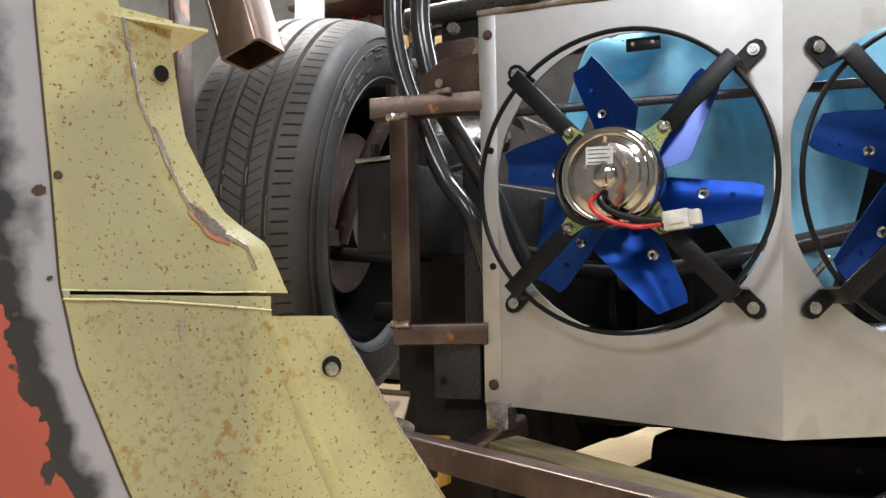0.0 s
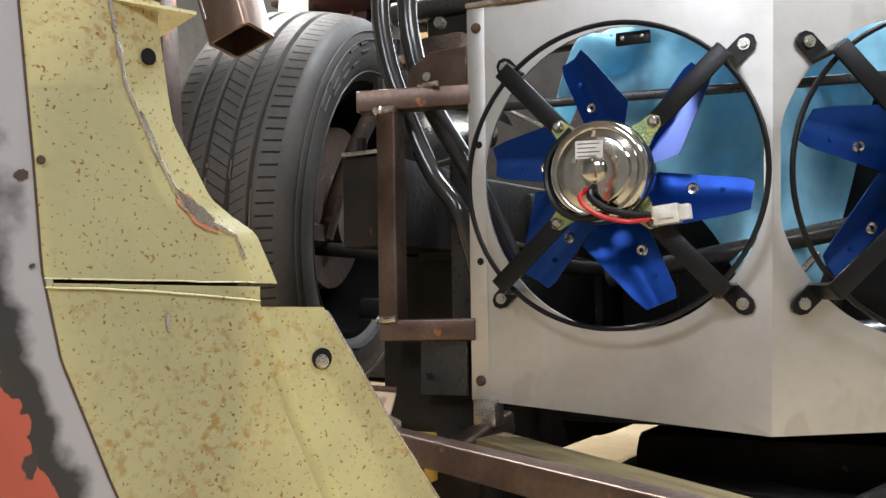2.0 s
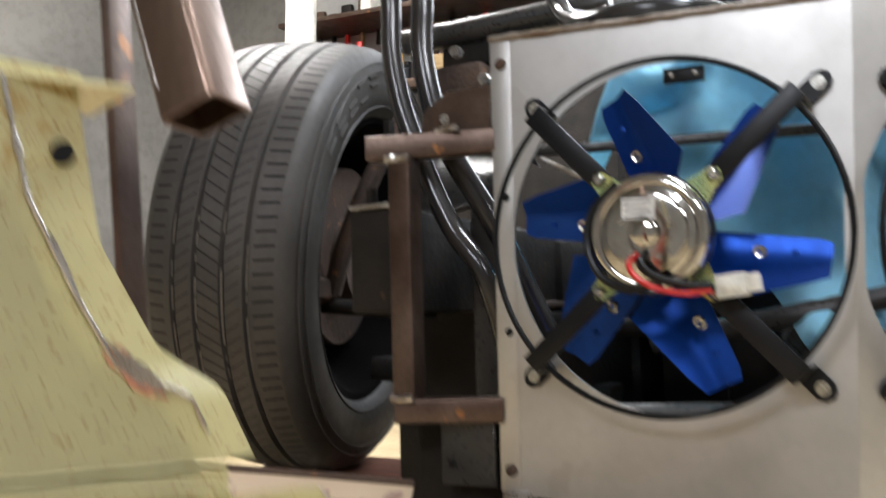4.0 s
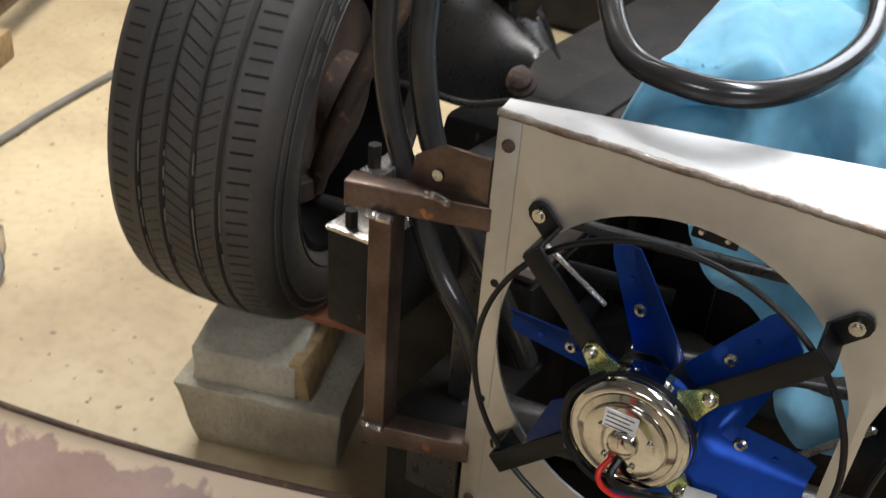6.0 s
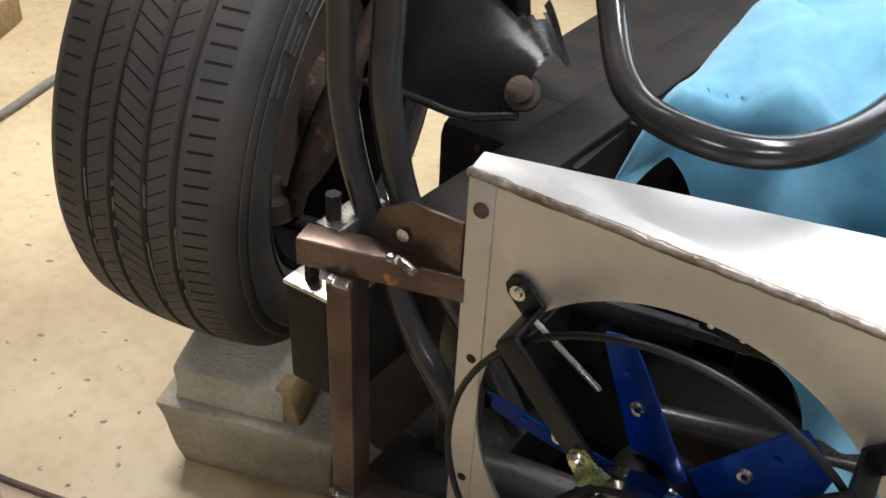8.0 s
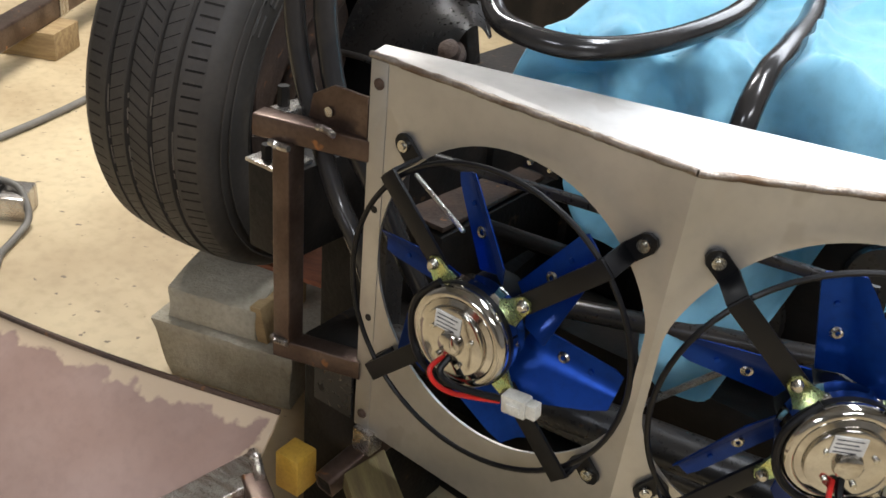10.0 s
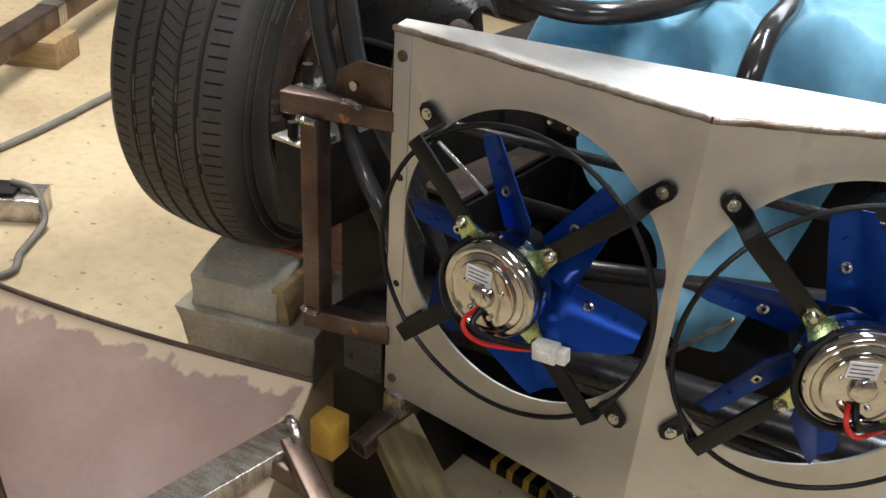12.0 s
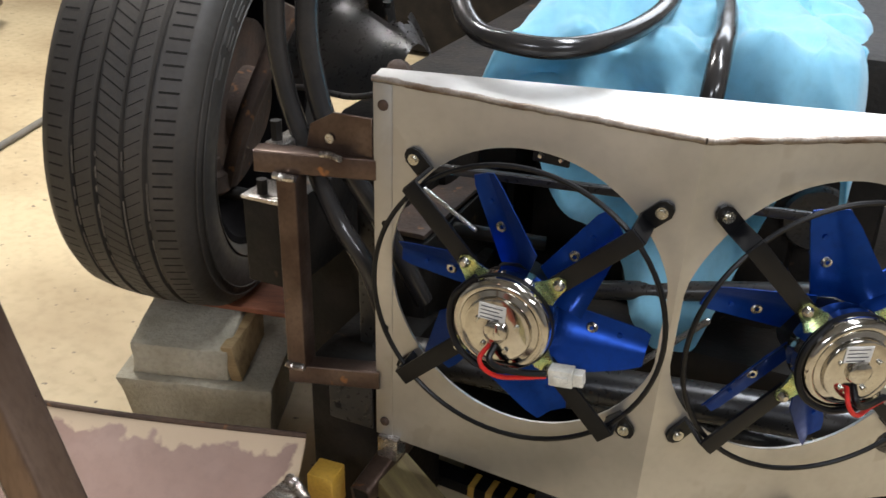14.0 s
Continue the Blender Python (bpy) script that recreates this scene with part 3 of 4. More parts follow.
for r, w in ((0.2745, 0.0012), (0.262, 0.0012), (0.215, 0.0014)):
    xs = {0.2745: h * 0.985, 0.262: h * 1.02, 0.215: h * 0.985}[r]
    part("sidewall_ring", sweep([Vector((xs, r * math.cos(a), r * math.sin(a))) for a in (2 * math.pi * i / 72 for i in range(72))], w, 6, closed=True), RUBBER, wheel)

for k in range(9):
    a0 = radians(-62 + k * 9.5) + (0.12 if k > 4 else 0)
    for r, w in ((0.258, 0.0), (0.247, 0.0), (0.236, 0.0)):
        if (k * 3 + int(r * 1000)) % 4 == 0:
            continue
        pts = [Vector((h * 1.028 - 0.0012 * abs(r - 0.247) * 60, r * math.sin(a0 + 0.11 * i / 5), r * math.cos(a0 + 0.11 * i / 5))) for i in range(6)]
        part("raised_mark", sweep(pts, 0.0022, 6), RUBBER, wheel)

# ---- blocks under the wheel ----
bl_m = Matrix.Translation((-0.484, 0.080, 0)) @ Matrix.Rotation(radians(20), 4, "Z")


def rough_block(x0, x1, y0, y1, z0, z1, seed, amp=0.0065):
    b = box(x0, x1, y0, y1, z0, z1, 0.004)
    bmesh.ops.subdivide_edges(b, edges=b.edges[:], cuts=5, use_grid_fill=True)
    for v in b.verts:
        n = noise.noise_vector(v.co * 22 + Vector((seed, 0, 0))) + 0.5 * noise.noise_vector(v.co * 70 + Vector((seed, 3, 0)))
        v.co += Vector((n.x, n.y, n.z if v.co.z > z0 + 0.01 else 0)) * amp * 0.6
    return b


low_block = rough_block(0, 0.240, 0, 0.36, FZ, -0.152, 1)
for v in low_block.verts:                                   # the broken end leans in towards the floor
    v.co.x += 0.36 * max(0.0, -0.152 - v.co.z) * max(0.0, 1 - v.co.x / 0.10)
solo("concrete_block", low_block, BLOCK, "grey rough concrete block lying on the floor", "block", bl_m, "blocks under the wheel")
top_block = rough_block(0.024, 0.172, 0.014, 0.35, -0.150, -0.074, 7)
for v in top_block.verts:                                   # its top slopes down towards the front
    v.co.z -= 0.26 * max(0.0, 0.105 - v.co.y) * max(0.0, (v.co.z + 0.150) / 0.076)
solo("concrete_block", top_block, BLOCK, "smaller grey concrete block stacked under the wheel", "block", bl_m, "blocks under the wheel")
solo("red_plank", box(0.03, 0.300, 0.110, 0.30, -0.0725, -0.0640, 0.0015, m=Matrix.Rotation(radians(-6), 4, "Z")), REDWOOD, "thin red-stained plank under the tyre", "plank", bl_m)
wedge = box(0.174, 0.192, 0.016, 0.15, -0.150, -0.090, 0.003)
for v in wedge.verts:
    v.co.x -= 0.45 * max(0.0, 0.05 - v.co.y) * max(0.0, (v.co.z + 0.12) / 0.03)
solo("wood_wedge", wedge, WOOD, "pale broken wooden offcut beside the block", "offcut", bl_m)

# ---- brown valance panel with welded tube frame ----
b = bmesh.new()
uvl = b.loops.layers.uv.new("UVMap")
NV, NU = 14, 30
grid = []
for j in range(NV + 1):
    row = []
    for i in range(NU + 1):
        s, t = i / NU, j / NV          # s from the corner outwards, t down towards the front
        x = -0.061 - 0.50 * s
        y = -0.052 - 0.155 * s - 0.02 * math.sin(s * 3.1)
        z = 0.0 + 0.055 * s - 0.02 * s * s
        x += 0.055 * t * (1 - s)
        y += -0.20 * t
        z += -0.10 * t - 0.085 * t * t + 0.010 * math.exp(-t * 14)
        row.append(Vector((x, y, z)))
    grid.append(row)
vt = [[b.verts.new(p) for p in row] for row in grid]
vb = [[b.verts.new(p + Vector((0, 0.001, -0.003))) for p in row] for row in grid]
for j in range(NV):
    for i in range(NU):
        f = b.faces.new((vt[j][i], vt[j][i + 1], vt[j + 1][i + 1], vt[j + 1][i]))
        for lp, (jj, ii) in zip(f.loops, ((j, i), (j, i + 1), (j + 1, i + 1), (j + 1, i))):
            lp[uvl].uv = (min(0.235 * jj / NV, 0.52 * ii / NU), 0)
        b.faces.new((vb[j][i], vb[j + 1][i], vb[j + 1][i + 1], vb[j][i + 1]))
for i in range(NU):
    b.faces.new((vt[0][i], vb[0][i], vb[0][i + 1], vt[0][i + 1]))
for j in range(NV):
    b.faces.new((vt[j][0], vt[j + 1][0], vb[j + 1][0], vb[j][0]))
valance = thing("valance_panel", "brown primed steel body panel with a ground pale edge", "body panel", G)
part("skin", b, PRIMER, valance)
part("rolled_edge", sweep([p + Vector((0, 0.001, 0.001)) for p in grid[0]], 0.0035, 8), RUST, valance, "rusty rolled edge")

tube_frame = thing("tube_frame", "welded bare steel square-tube frame with ground joints", "frame", G)
part("cross_tube", beam((-0.035, -0.115, -0.032), (0.50, -0.40, -0.045), 0.026, 0.026, 0.003, wall=0.002), STEEL, tube_frame)
part("angle_tube", beam((-0.040, -0.098, -0.030), (-0.15, -0.34, -0.115), 0.046, 0.026, 0.003), BRIGHT, tube_frame, "bright ground steel")
part("corner_weld", sweep(spline([(-0.058, -0.095, -0.017), (-0.04, -0.105, -0.014), (-0.02, -0.118, -0.016)], 6), 0.006, 8, wobble=0.6), BRIGHT, tube_frame, "bright ground weld")
part("gusset", box(-0.062, 0.012, -0.145, -0.118, -0.062, -0.036, 0.003), STEEL, tube_frame)

stub = thing("stub_tube", "short square steel stub tube below the shroud corner", "bracket", G)
part("tube", beam((0.018, 0.05, -0.03), (0.010, -0.052, -0.052), 0.026, 0.026, 0.005, wall=0.002), STEEL, stub)
part("end_cap", beam((0.0105, -0.047, -0.0512), (0.0102, -0.0505, -0.0518), 0.021, 0.021, 0.004), DARK, stub)
part("tab", box(0.006, 0.032, -0.003, 0.02, -0.03, 0.0, 0.002), BRIGHT, stub)

solo("yellow_block", box(-0.060, -0.026, -0.060, -0.026, -0.085, -0.034, 0.003), YELLOW, "yellow painted wooden block beside the panel", "block", G @ Matrix.Rotation(radians(4), 4, "Z"))
solo("wood_board", box(-0.035, 0.40, -0.028, 0.028, -0.012, 0.012, 0.003), OLDWOOD, "dull olive-brown wooden board under the frame", "board", pose(0.050, -0.022, -0.053, 0, 0, -33))
lv = thing("spirit_level", "black and orange tool handle lying under the shroud", "tool", pose(0.005, 0.215, FZ + 0.0105, 0, 0, -2))
part("bar", box(-0.02, 0.30, -0.016, 0.016, -0.01, 0.01, 0.003), BLACK, lv)
for k in range(4):
    part("orange_band", box(0.05 + k * 0.028, 0.062 + k * 0.028, -0.0166, 0.0166, -0.0105, 0.0105, 0.003), YELLOW, lv)

# ---- hoses ----
hose = thing("coolant_hose", "long glossy black rubber hose looped over the towel", "hose")
rise = [G @ Vector(p) for p in ((0.0, 0.05, 0.10), (-0.02, 0.03, 0.20), (-0.058, 0.03, 0.255), (-0.091, 0.03, 0.326), (-0.117, 0.03, 0.40), (-0.128, 0.035, 0.48), (-0.12, 0.05, 0.60))]
part("tube", sweep(spline(rise + [(-0.085, 0.13, 0.67), (-0.040, 0.175, 0.60), (-0.004, 0.165, 0.510), (0.048, 0.105, 0.467), (0.107, 0.078, 0.462), (0.165, 0.100, 0.462), (0.201, 0.190, 0.466),
                                  (0.208, 0.330, 0.474), (0.175, 0.470, 0.490), (0.09, 0.56, 0.50)], 14), 0.0112, 16), HOSE, hose)
hose2 = thing("coolant_hose", "long glossy black rubber hose behind the bracket", "hose")
rise = [G @ Vector(p) for p in ((0.02, 0.09, 0.14), (-0.02, 0.06, 0.25), (-0.062, 0.045, 0.33), (-0.088, 0.045, 0.40), (-0.098, 0.05, 0.48), (-0.09, 0.08, 0.60))]
part("tube", sweep(spline(rise + [(-0.06, 0.22, 0.70), (0.04, 0.42, 0.68), (0.14, 0.55, 0.56), (0.215, 0.52, 0.485), (0.258, 0.40, 0.470), (0.283, 0.27, 0.466), (0.293, 0.19, 0.458), (0.298, 0.148, 0.425), (0.296, 0.150, 0.35)], 14), 0.0122, 16), HOSE, hose2)

# ---- blue towel over the engine ----
def hang(a, r=0.035):
    """How far the cloth has dropped at a from its bend (negative: past the bend)."""
    return (math.sqrt(a * a + r * r) - a) / 2


b = bmesh.new()
NU, NV = 150, 150
vs = []
for j in range(NV + 1):
    row = []
    for i in range(NU + 1):
        a = -0.10 + 0.62 * i / NU                                   # across, 0 at the left bend
        length = 0.10 + 0.28 * min(1.0, max(0.0, (a + 0.01) / 0.24)) * min(1.0, max(0.0, (0.345 - a) / 0.07))     # the hem in front hangs lowest near the crease
        c = -length + (0.62 + length) * j / NV                      # from the front hem to the back
        dl, dr, df = hang(a), hang(0.385 - a), hang(c)
        x = 0.052 + a + 0.80 * dl - 0.90 * dr
        y = 0.150 + 0.26 * max(0.0, x) + c + 0.93 * df
        z = 0.474 - 0.95 * dl - 0.95 * dr - 0.98 * df - 0.10 * max(0.0, c - 0.35) + 0.020 * math.sin(x * 9 + 0.6)
        p = Vector((x, y, z))
        q = Vector((x * 0.9 + y * 0.35, y * 0.8 - x * 0.3, z))
        fold = 0.020 * math.sin(q.x * 46 + q.y * 14 + 7 * noise.noise(p * 3.2)) * (0.35 + 0.65 * abs(noise.noise(p * 5 + Vector((3, 1, 0)))) + 0.8 * min(1.0, df * 12))
        fold += 0.026 * noise.noise(p * 5.5) - 0.040 * abs(noise.noise(Vector((q.x * 13, q.y * 5.5, q.z * 6)))) - 0.020 * abs(noise.noise(Vector((q.y * 15, q.x * 6 + 4, q.z * 9)))) + 0.009 * noise.noise(p * 21) + 0.0012 * noise.noise(p * 110)
        side = min(1.0, df * 10)
        p.z += fold * (1 - side) * 1.15
        p.y -= fold * side * 0.95 if df > 0.01 else 0.0
        p.x += 0.35 * fold * min(1.0, dl * 8)
        row.append(b.verts.new(p))
    vs.append(row)
for j in range(NV):
    for i in range(NU):
        b.faces.new((vs[j][i], vs[j][i + 1], vs[j + 1][i + 1], vs[j + 1][i]))
bmesh.ops.solidify(b, geom=b.faces[:], thickness=0.005)
solo("blue_towel", b, TOWEL, "light blue fleece towel draped over the engine", "towel")

# ---- engine, suspension and dark bay behind ----
eng = thing("engine", "dark greasy engine block under the towel", "engine", G)
part("block", box(0.02, 0.50, 0.46, 1.0, -0.08, 0.40, 0.02), DARK, eng)
part("front_cover", box(0.12, 0.40, 0.40, 0.46, -0.05, 0.30, 0.02), DARK, eng)
part("oil_pan", box(0.05, 0.46, 0.40, 0.95, -0.19, -0.08, 0.03), DARK, eng)
part("pulley", lathe([(0, 0), (0.07, 0), (0.075, 0.006), (0.066, 0.014), (0.075, 0.022), (0.07, 0.028), (0, 0.028)], 40, m=pose(0.26, 0.40, 0.10, 90, 0, 12)), CHASSIS, eng, "black crank pulley")
part("pulley", lathe([(0, 0), (0.04, 0), (0.044, 0.005), (0.038, 0.010), (0.044, 0.015), (0.04, 0.02), (0, 0.02)], 32, m=pose(0.42, 0.42, 0.20, 90, 0, 12)), CHASSIS, eng, "black pulley")
bay = thing("car_body_shell", "black painted engine bay of the car", "car body", G)
part("firewall", box(-0.36, 1.15, 1.50, 1.53, -0.1, 0.62, 0.004), DARK, bay)
part("inner_wing", box(0.66, 0.69, 0.34, 1.5, -0.05, 0.46, 0.004), DARK, bay)
part("crossmember", box(-0.20, 0.70, 0.30, 0.42, -0.06, 0.03, 0.012), DARK, bay)
part("spring_tower", lathe([(0.0, 0.0), (0.075, 0.0), (0.078, 0.12), (0.066, 0.21), (0.052, 0.225), (0.036, 0.222), (0.034, 0.19), (0.0, 0.19)], 32, m=pose(-0.135, 0.42, 0.03)), DARK, bay)
part("tower_box", box(-0.22, -0.015, 0.17, 1.30, -0.10, 0.17, 0.015), DARK, bay)
part("inner_panel", box(-0.25, 0.0, 0.45, 1.45, -0.10, 0.27, 0.02), DARK, bay)
part("tower_back", box(-0.24, -0.06, 0.33, 0.62, -0.1, 0.265, 0.02), DARK, bay)
part("tower_plate", box(-0.20, -0.02, 0.175, 0.40, 0.172, 0.180, 0.003, m=None), RUST, bay, "dirty grey-brown steel plate")
# added dark slab covering the lit floor, in place of the car's shade
part("under_car_shade", box(-0.10, 1.1, 0.31, 1.5, -0.262, -0.195, 0.004), DARK, bay)
arm = thing("suspension_arm", "glossy black stamped upper suspension arm with a bushing", "suspension")
front = spline([(-0.315, 0.285, 0.296), (-0.266, 0.280, 0.303), (-0.227, 0.278, 0.304), (-0.178, 0.272, 0.309), (-0.118, 0.272, 0.330)], 8)
back = spline([(-0.345, 0.430, 0.375), (-0.285, 0.430, 0.405), (-0.225, 0.425, 0.412), (-0.165, 0.400, 0.388), (-0.100, 0.335, 0.355)], 8)
b = bmesh.new()
rows = []
for k in range(15):
    t = k / 14
    ring = []
    for p, q in zip(front, back):
        w = p.lerp(q, t)
        w.z += 0.030 * math.sin(math.pi * min(1.0, t * 1.1)) ** 0.8 - 0.012 * max(0.0, 0.12 - t) / 0.12
        ring.append(b.verts.new(w))
    rows.append(ring)
for k in range(14):
    for i in range(len(front) - 1):
        hole = ((k - 10.5) / 3.2) ** 2 + ((i - 20) / 5.5) ** 2
        if hole > 1:
            b.faces.new((rows[k][i], rows[k][i + 1], rows[k + 1][i + 1], rows[k + 1][i]))
bmesh.ops.solidify(b, geom=b.faces[:], thickness=0.004)
part("arm", b, CHASSIS, arm)
part("flange", sweep([p + Vector((0, -0.002, -0.012)) for p in front], 0.0045, 10), CHASSIS, arm)
part("rivet", cyl((-0.175, 0.345, 0.405), (-0.174, 0.343, 0.412), 0.006, 10), DARK, arm)
part("bushing", lathe([(0, -0.02), (0.016, -0.02), (0.022, -0.008), (0.024, 0.006), (0.018, 0.010), (0.018, 0.024), (0.010, 0.03), (0, 0.03)], 24, m=pose(-0.122, 0.285, 0.335, 50, 10, 0) @ Matrix.Scale(0.75, 4)), RUST, arm, "rusty bushing")
acc = thing("steering_pump", "rusty brown pump with a steel pipe beside the engine", "pump", pose(-0.085, 0, -0.018) @ G)
part("housing", box(-0.20, -0.12, 0.40, 0.50, 0.43, 0.555, 0.012), RUST, acc)
part("pipe", cyl((-0.26, 0.42, 0.605), (0.06, 0.46, 0.620), 0.020, 20, bevel=0.003), CHASSIS, acc)
part("bracket", box(-0.20, -0.10, 0.43, 0.46, 0.555, 0.59, 0.004), DARK, acc)
for q in ((-0.20, 0.39, 0.575), (-0.15, 0.39, 0.565), (-0.11, 0.40, 0.52), (-0.19, 0.385, 0.50)):
    part("bolt", cyl(q, (q[0], q[1] - 0.014, q[2]), 0.009, 6), BRIGHT, acc)
part("stand", beam((-0.15, 0.46, 0.43), (-0.13, 0.50, 0.16), 0.03, 0.03, 0.003, up=(0, 1, 0)), DARK, acc)
kn = thing("steering_knuckle", "rusty brown steering knuckle and ball joint", "suspension", G)
part("upright", sweep(spline([(-0.236, 0.235, 0.43), (-0.262, 0.205, 0.36), (-0.292, 0.185, 0.28), (-0.315, 0.175, 0.20)], 8), 0.022, 12, flat=0.55), RUST, kn)
part("ball_joint", lathe([(0, 0.03), (0.012, 0.03), (0.014, 0.015), (0.024, 0.01), (0.026, -0.012), (0.016, -0.02), (0, -0.02)], 24, m=pose(-0.328, 0.155, 0.206)), RUST, kn)
part("tie_rod", cyl((-0.325, 0.165, 0.185), (0.10, 0.30, 0.14), 0.010, 14), DARK, kn)
part("lower_arm", beam((-0.32, 0.30, 0.10), (0.0, 0.34, 0.06), 0.08, 0.03, 0.008), DARK, kn)
for p, q, r in (((0.037, 0.024, 0.312), (0.106, 0.020, 0.277), 0.0024), ((0.10, 0.17, 0.13), (0.60, 0.23, 0.24), 0.012), ((0.0, 0.12, 0.02), (0.62, 0.22, 0.0), 0.016), ((0.22, 0.16, 0.02), (0.34, 0.17, 0.16), 0.004)):
    solo("steel_rod", cyl(p, q, r, 14, bevel=0.002), BRIGHT if r < 0.01 else CHASSIS, "steel link rod behind the fan shroud", "rod")
solo("lower_hose", sweep(spline([(0.18, 0.16, -0.16), (0.30, 0.08, -0.15), (0.40, 0.06, -0.09), (0.50, 0.10, -0.03)], 10), 0.018, 14), HOSE, "thick black hose below the shroud", "hose")
# added black box: stands in for the dark below the shroud, hides lit floor
solo("under_shroud_shade", box(0.03, 0.66, 0.236, 0.33, FZ, -0.12, 0.01), DARK, "black box on the floor standing in for the shade under the shroud", "tray")

# ---- yellow-green fender ----
FO, FA = Vector((0.178, -0.552, 0.114)), radians(64.0)
M_F = Matrix.Translation(FO) @ Matrix.Rotation(FA, 4, "Z")      # local x along the panel, -y towards the viewer, z up


def bulge(u, v):
    return -0.005 * max(0.0, 1 - ((u + 0.06) / 0.062) ** 2) + 0.2 * max(0.0, -0.02 - v) ** 2


def sheet(left, right, v0, v1, nu=26, nv=40, thick=0.0016, shape=bulge):
    """A curved sheet between two edges, each given as a function of height."""
    b = bmesh.new()
    g = []
    for j in range(nv + 1):
        v = v0 + (v1 - v0) * j / nv
        g.append([(left(v) + (right(v) - left(v)) * i / nu, v) for i in range(nu + 1)])
    a = [[b.verts.new((u, shape(u, v), v)) for u, v in row] for row in g]
    for j in range(nv):
        for i in range(nu):
            b.faces.new((a[j][i], a[j][i + 1], a[j + 1][i + 1], a[j + 1][i]))
    bmesh.ops.solidify(b, geom=b.faces[:], thickness=thick)
    return b


def along(points):
    pts = sorted((v, u) for u, v in points)

    def f(v):
        if v <= pts[0][0]:
            return pts[0][1]
        for (a, p), (c, q) in zip(pts, pts[1:]):
            if v <= c:
                return p + (q - p) * (v - a) / (c - a)
        return pts[-1][1]
    return f


fender = thing("front_fender", "pale yellow-green car fender speckled with rust", "fender", M_F)
edge_l = along([(-0.142, 0.42), (-0.136, 0.30), (-0.128, 0.127), (-0.119, 0.052), (-0.114, 0.004), (-0.105, -0.035), (-0.083, -0.088), (-0.05, -0.16)])
arch = along([(-0.098, 0.42), (-0.101, 0.16), (-0.091, 0.128), (-0.082, 0.088), (-0.067, 0.058), (-0.053, 0.034), (-0.028, 0.024), (-0.016, -0.001)])
part("upper_panel", sheet(edge_l, arch, 0.0005, 0.40, 26, 70), FENDER, fender)
lip = along([(-0.06, 0.16), (-0.066, 0.124), (-0.058, 0.075), (-0.038, 0.041), (-0.014, 0.026), (0.0, 0.0)])
part("arch_lip", sheet(arch, lip, 0.0005, 0.132, 6, 40, shape=lambda u, v: bulge(u, v) + 0.35 * max(0.0, u - arch(v))), FENDER, fender, "folded wheel-arch lip, scraped to bare metal")
part("lip_hole", lathe([(0, 0.0006), (0.004, 0.0006), (0.004, 0)], 16, m=pose(-0.0715, bulge(-0.07, 0.104) + 0.35 * 0.012 - 0.001, 0.104, 90, 0, 18)), BLACK, fender, "dark bolt hole")
part("bare_edge", sweep([Vector((arch(v), bulge(arch(v), v) - 0.001, v)) for v in (0.012 + 0.115 * i / 30 for i in range(31))], 0.0009, 8, wobble=0.9), BRIGHT, fender, "scraped bare metal edge")
def patch(cu, cv, ru, rv, tilt, lift, seed):
    """An irregular flake lying on the fender skin."""
    pts = []
    for i in range(28):
        a = 2 * math.pi * i / 28
        k = 1 + 0.45 * noise.noise(Vector((2 * math.cos(a), 2 * math.sin(a), seed)))
        x, z = ru * k * math.cos(a), rv * k * math.sin(a)
        pts.append((cu + x * math.cos(tilt) - z * math.sin(tilt), cv + x * math.sin(tilt) + z * math.cos(tilt)))
    b = bmesh.new()
    top = [b.verts.new((u, bulge(u, v) - 0.0014 - lift, v)) for u, v in pts]
    bot = [b.verts.new((u, bulge(u, v) + 0.0004, v)) for u, v in pts]
    b.faces.new(top), b.faces.new(bot)
    for i in range(28):
        b.faces.new((top[i], top[(i + 1) % 28], bot[(i + 1) % 28], bot[i]))
    return b


flap_r = along([(0.020, -0.011), (0.023, -0.014), (0.038, -0.036), (0.061, -0.07), (0.099, -0.121), (0.13, -0.17)])
REDPRIMER = mat("red_primer", (0.42, 0.11, 0.07), 0.5, scale=60, second=(0.45, 0.25, 0.15))
part("primer_patch", patch(-0.048, 0.0330, 0.0125, 0.0036, -0.75, 0.0, 2), REDPRIMER, fender, "scraped red primer patch")
part("bare_patch", patch(-0.047, 0.0335, 0.012, 0.0030, -0.70, 0.0003, 6), BRIGHT, fender, "scraped bare metal patch")
part("bare_patch", patch(-0.0705, 0.066, 0.012, 0.0012, -1.15, 0.0003, 9), BRIGHT, fender, "scraped bare metal patch")
part("rolled_edge", sweep([Vector((u, bulge(u, 0.0) - 0.0006, 0.0008 + 0.0006 * noise.noise(Vector((u * 60, 0, 0))))) for u in (-0.114 + 0.098 * i / 40 for i in range(41))], 0.0004, 8), FENDER, fender)
part("rolled_edge", sweep([Vector((u, bulge(u, 0.0) - 0.0010, -0.0032 - 0.05 * (u + 0.114) ** 2 * 10 + 0.0006 * noise.noise(Vector((u * 50, 4, 0))))) for u in (-0.113 + 0.100 * i / 40 for i in range(41))], 0.0005, 8), FENDER, fender)
part("bare_edge", sweep([Vector((flap_r(v), bulge(flap_r(v), v) - 0.0061, v)) for v in (-0.013 - 0.15 * i / 30 for i in range(31))], 0.0008, 8, wobble=0.8), BRIGHT, fender, "worn bare edge of the flap")
part("inner_liner", sheet(lambda v: edge_l(v) + 0.004, lambda v: min(arch(v), -0.018) - 0.004, -0.10, 0.09, 8, 12, shape=lambda u, v: bulge(u, v) + 0.005), DARK, fender, "dark inside of the fender")
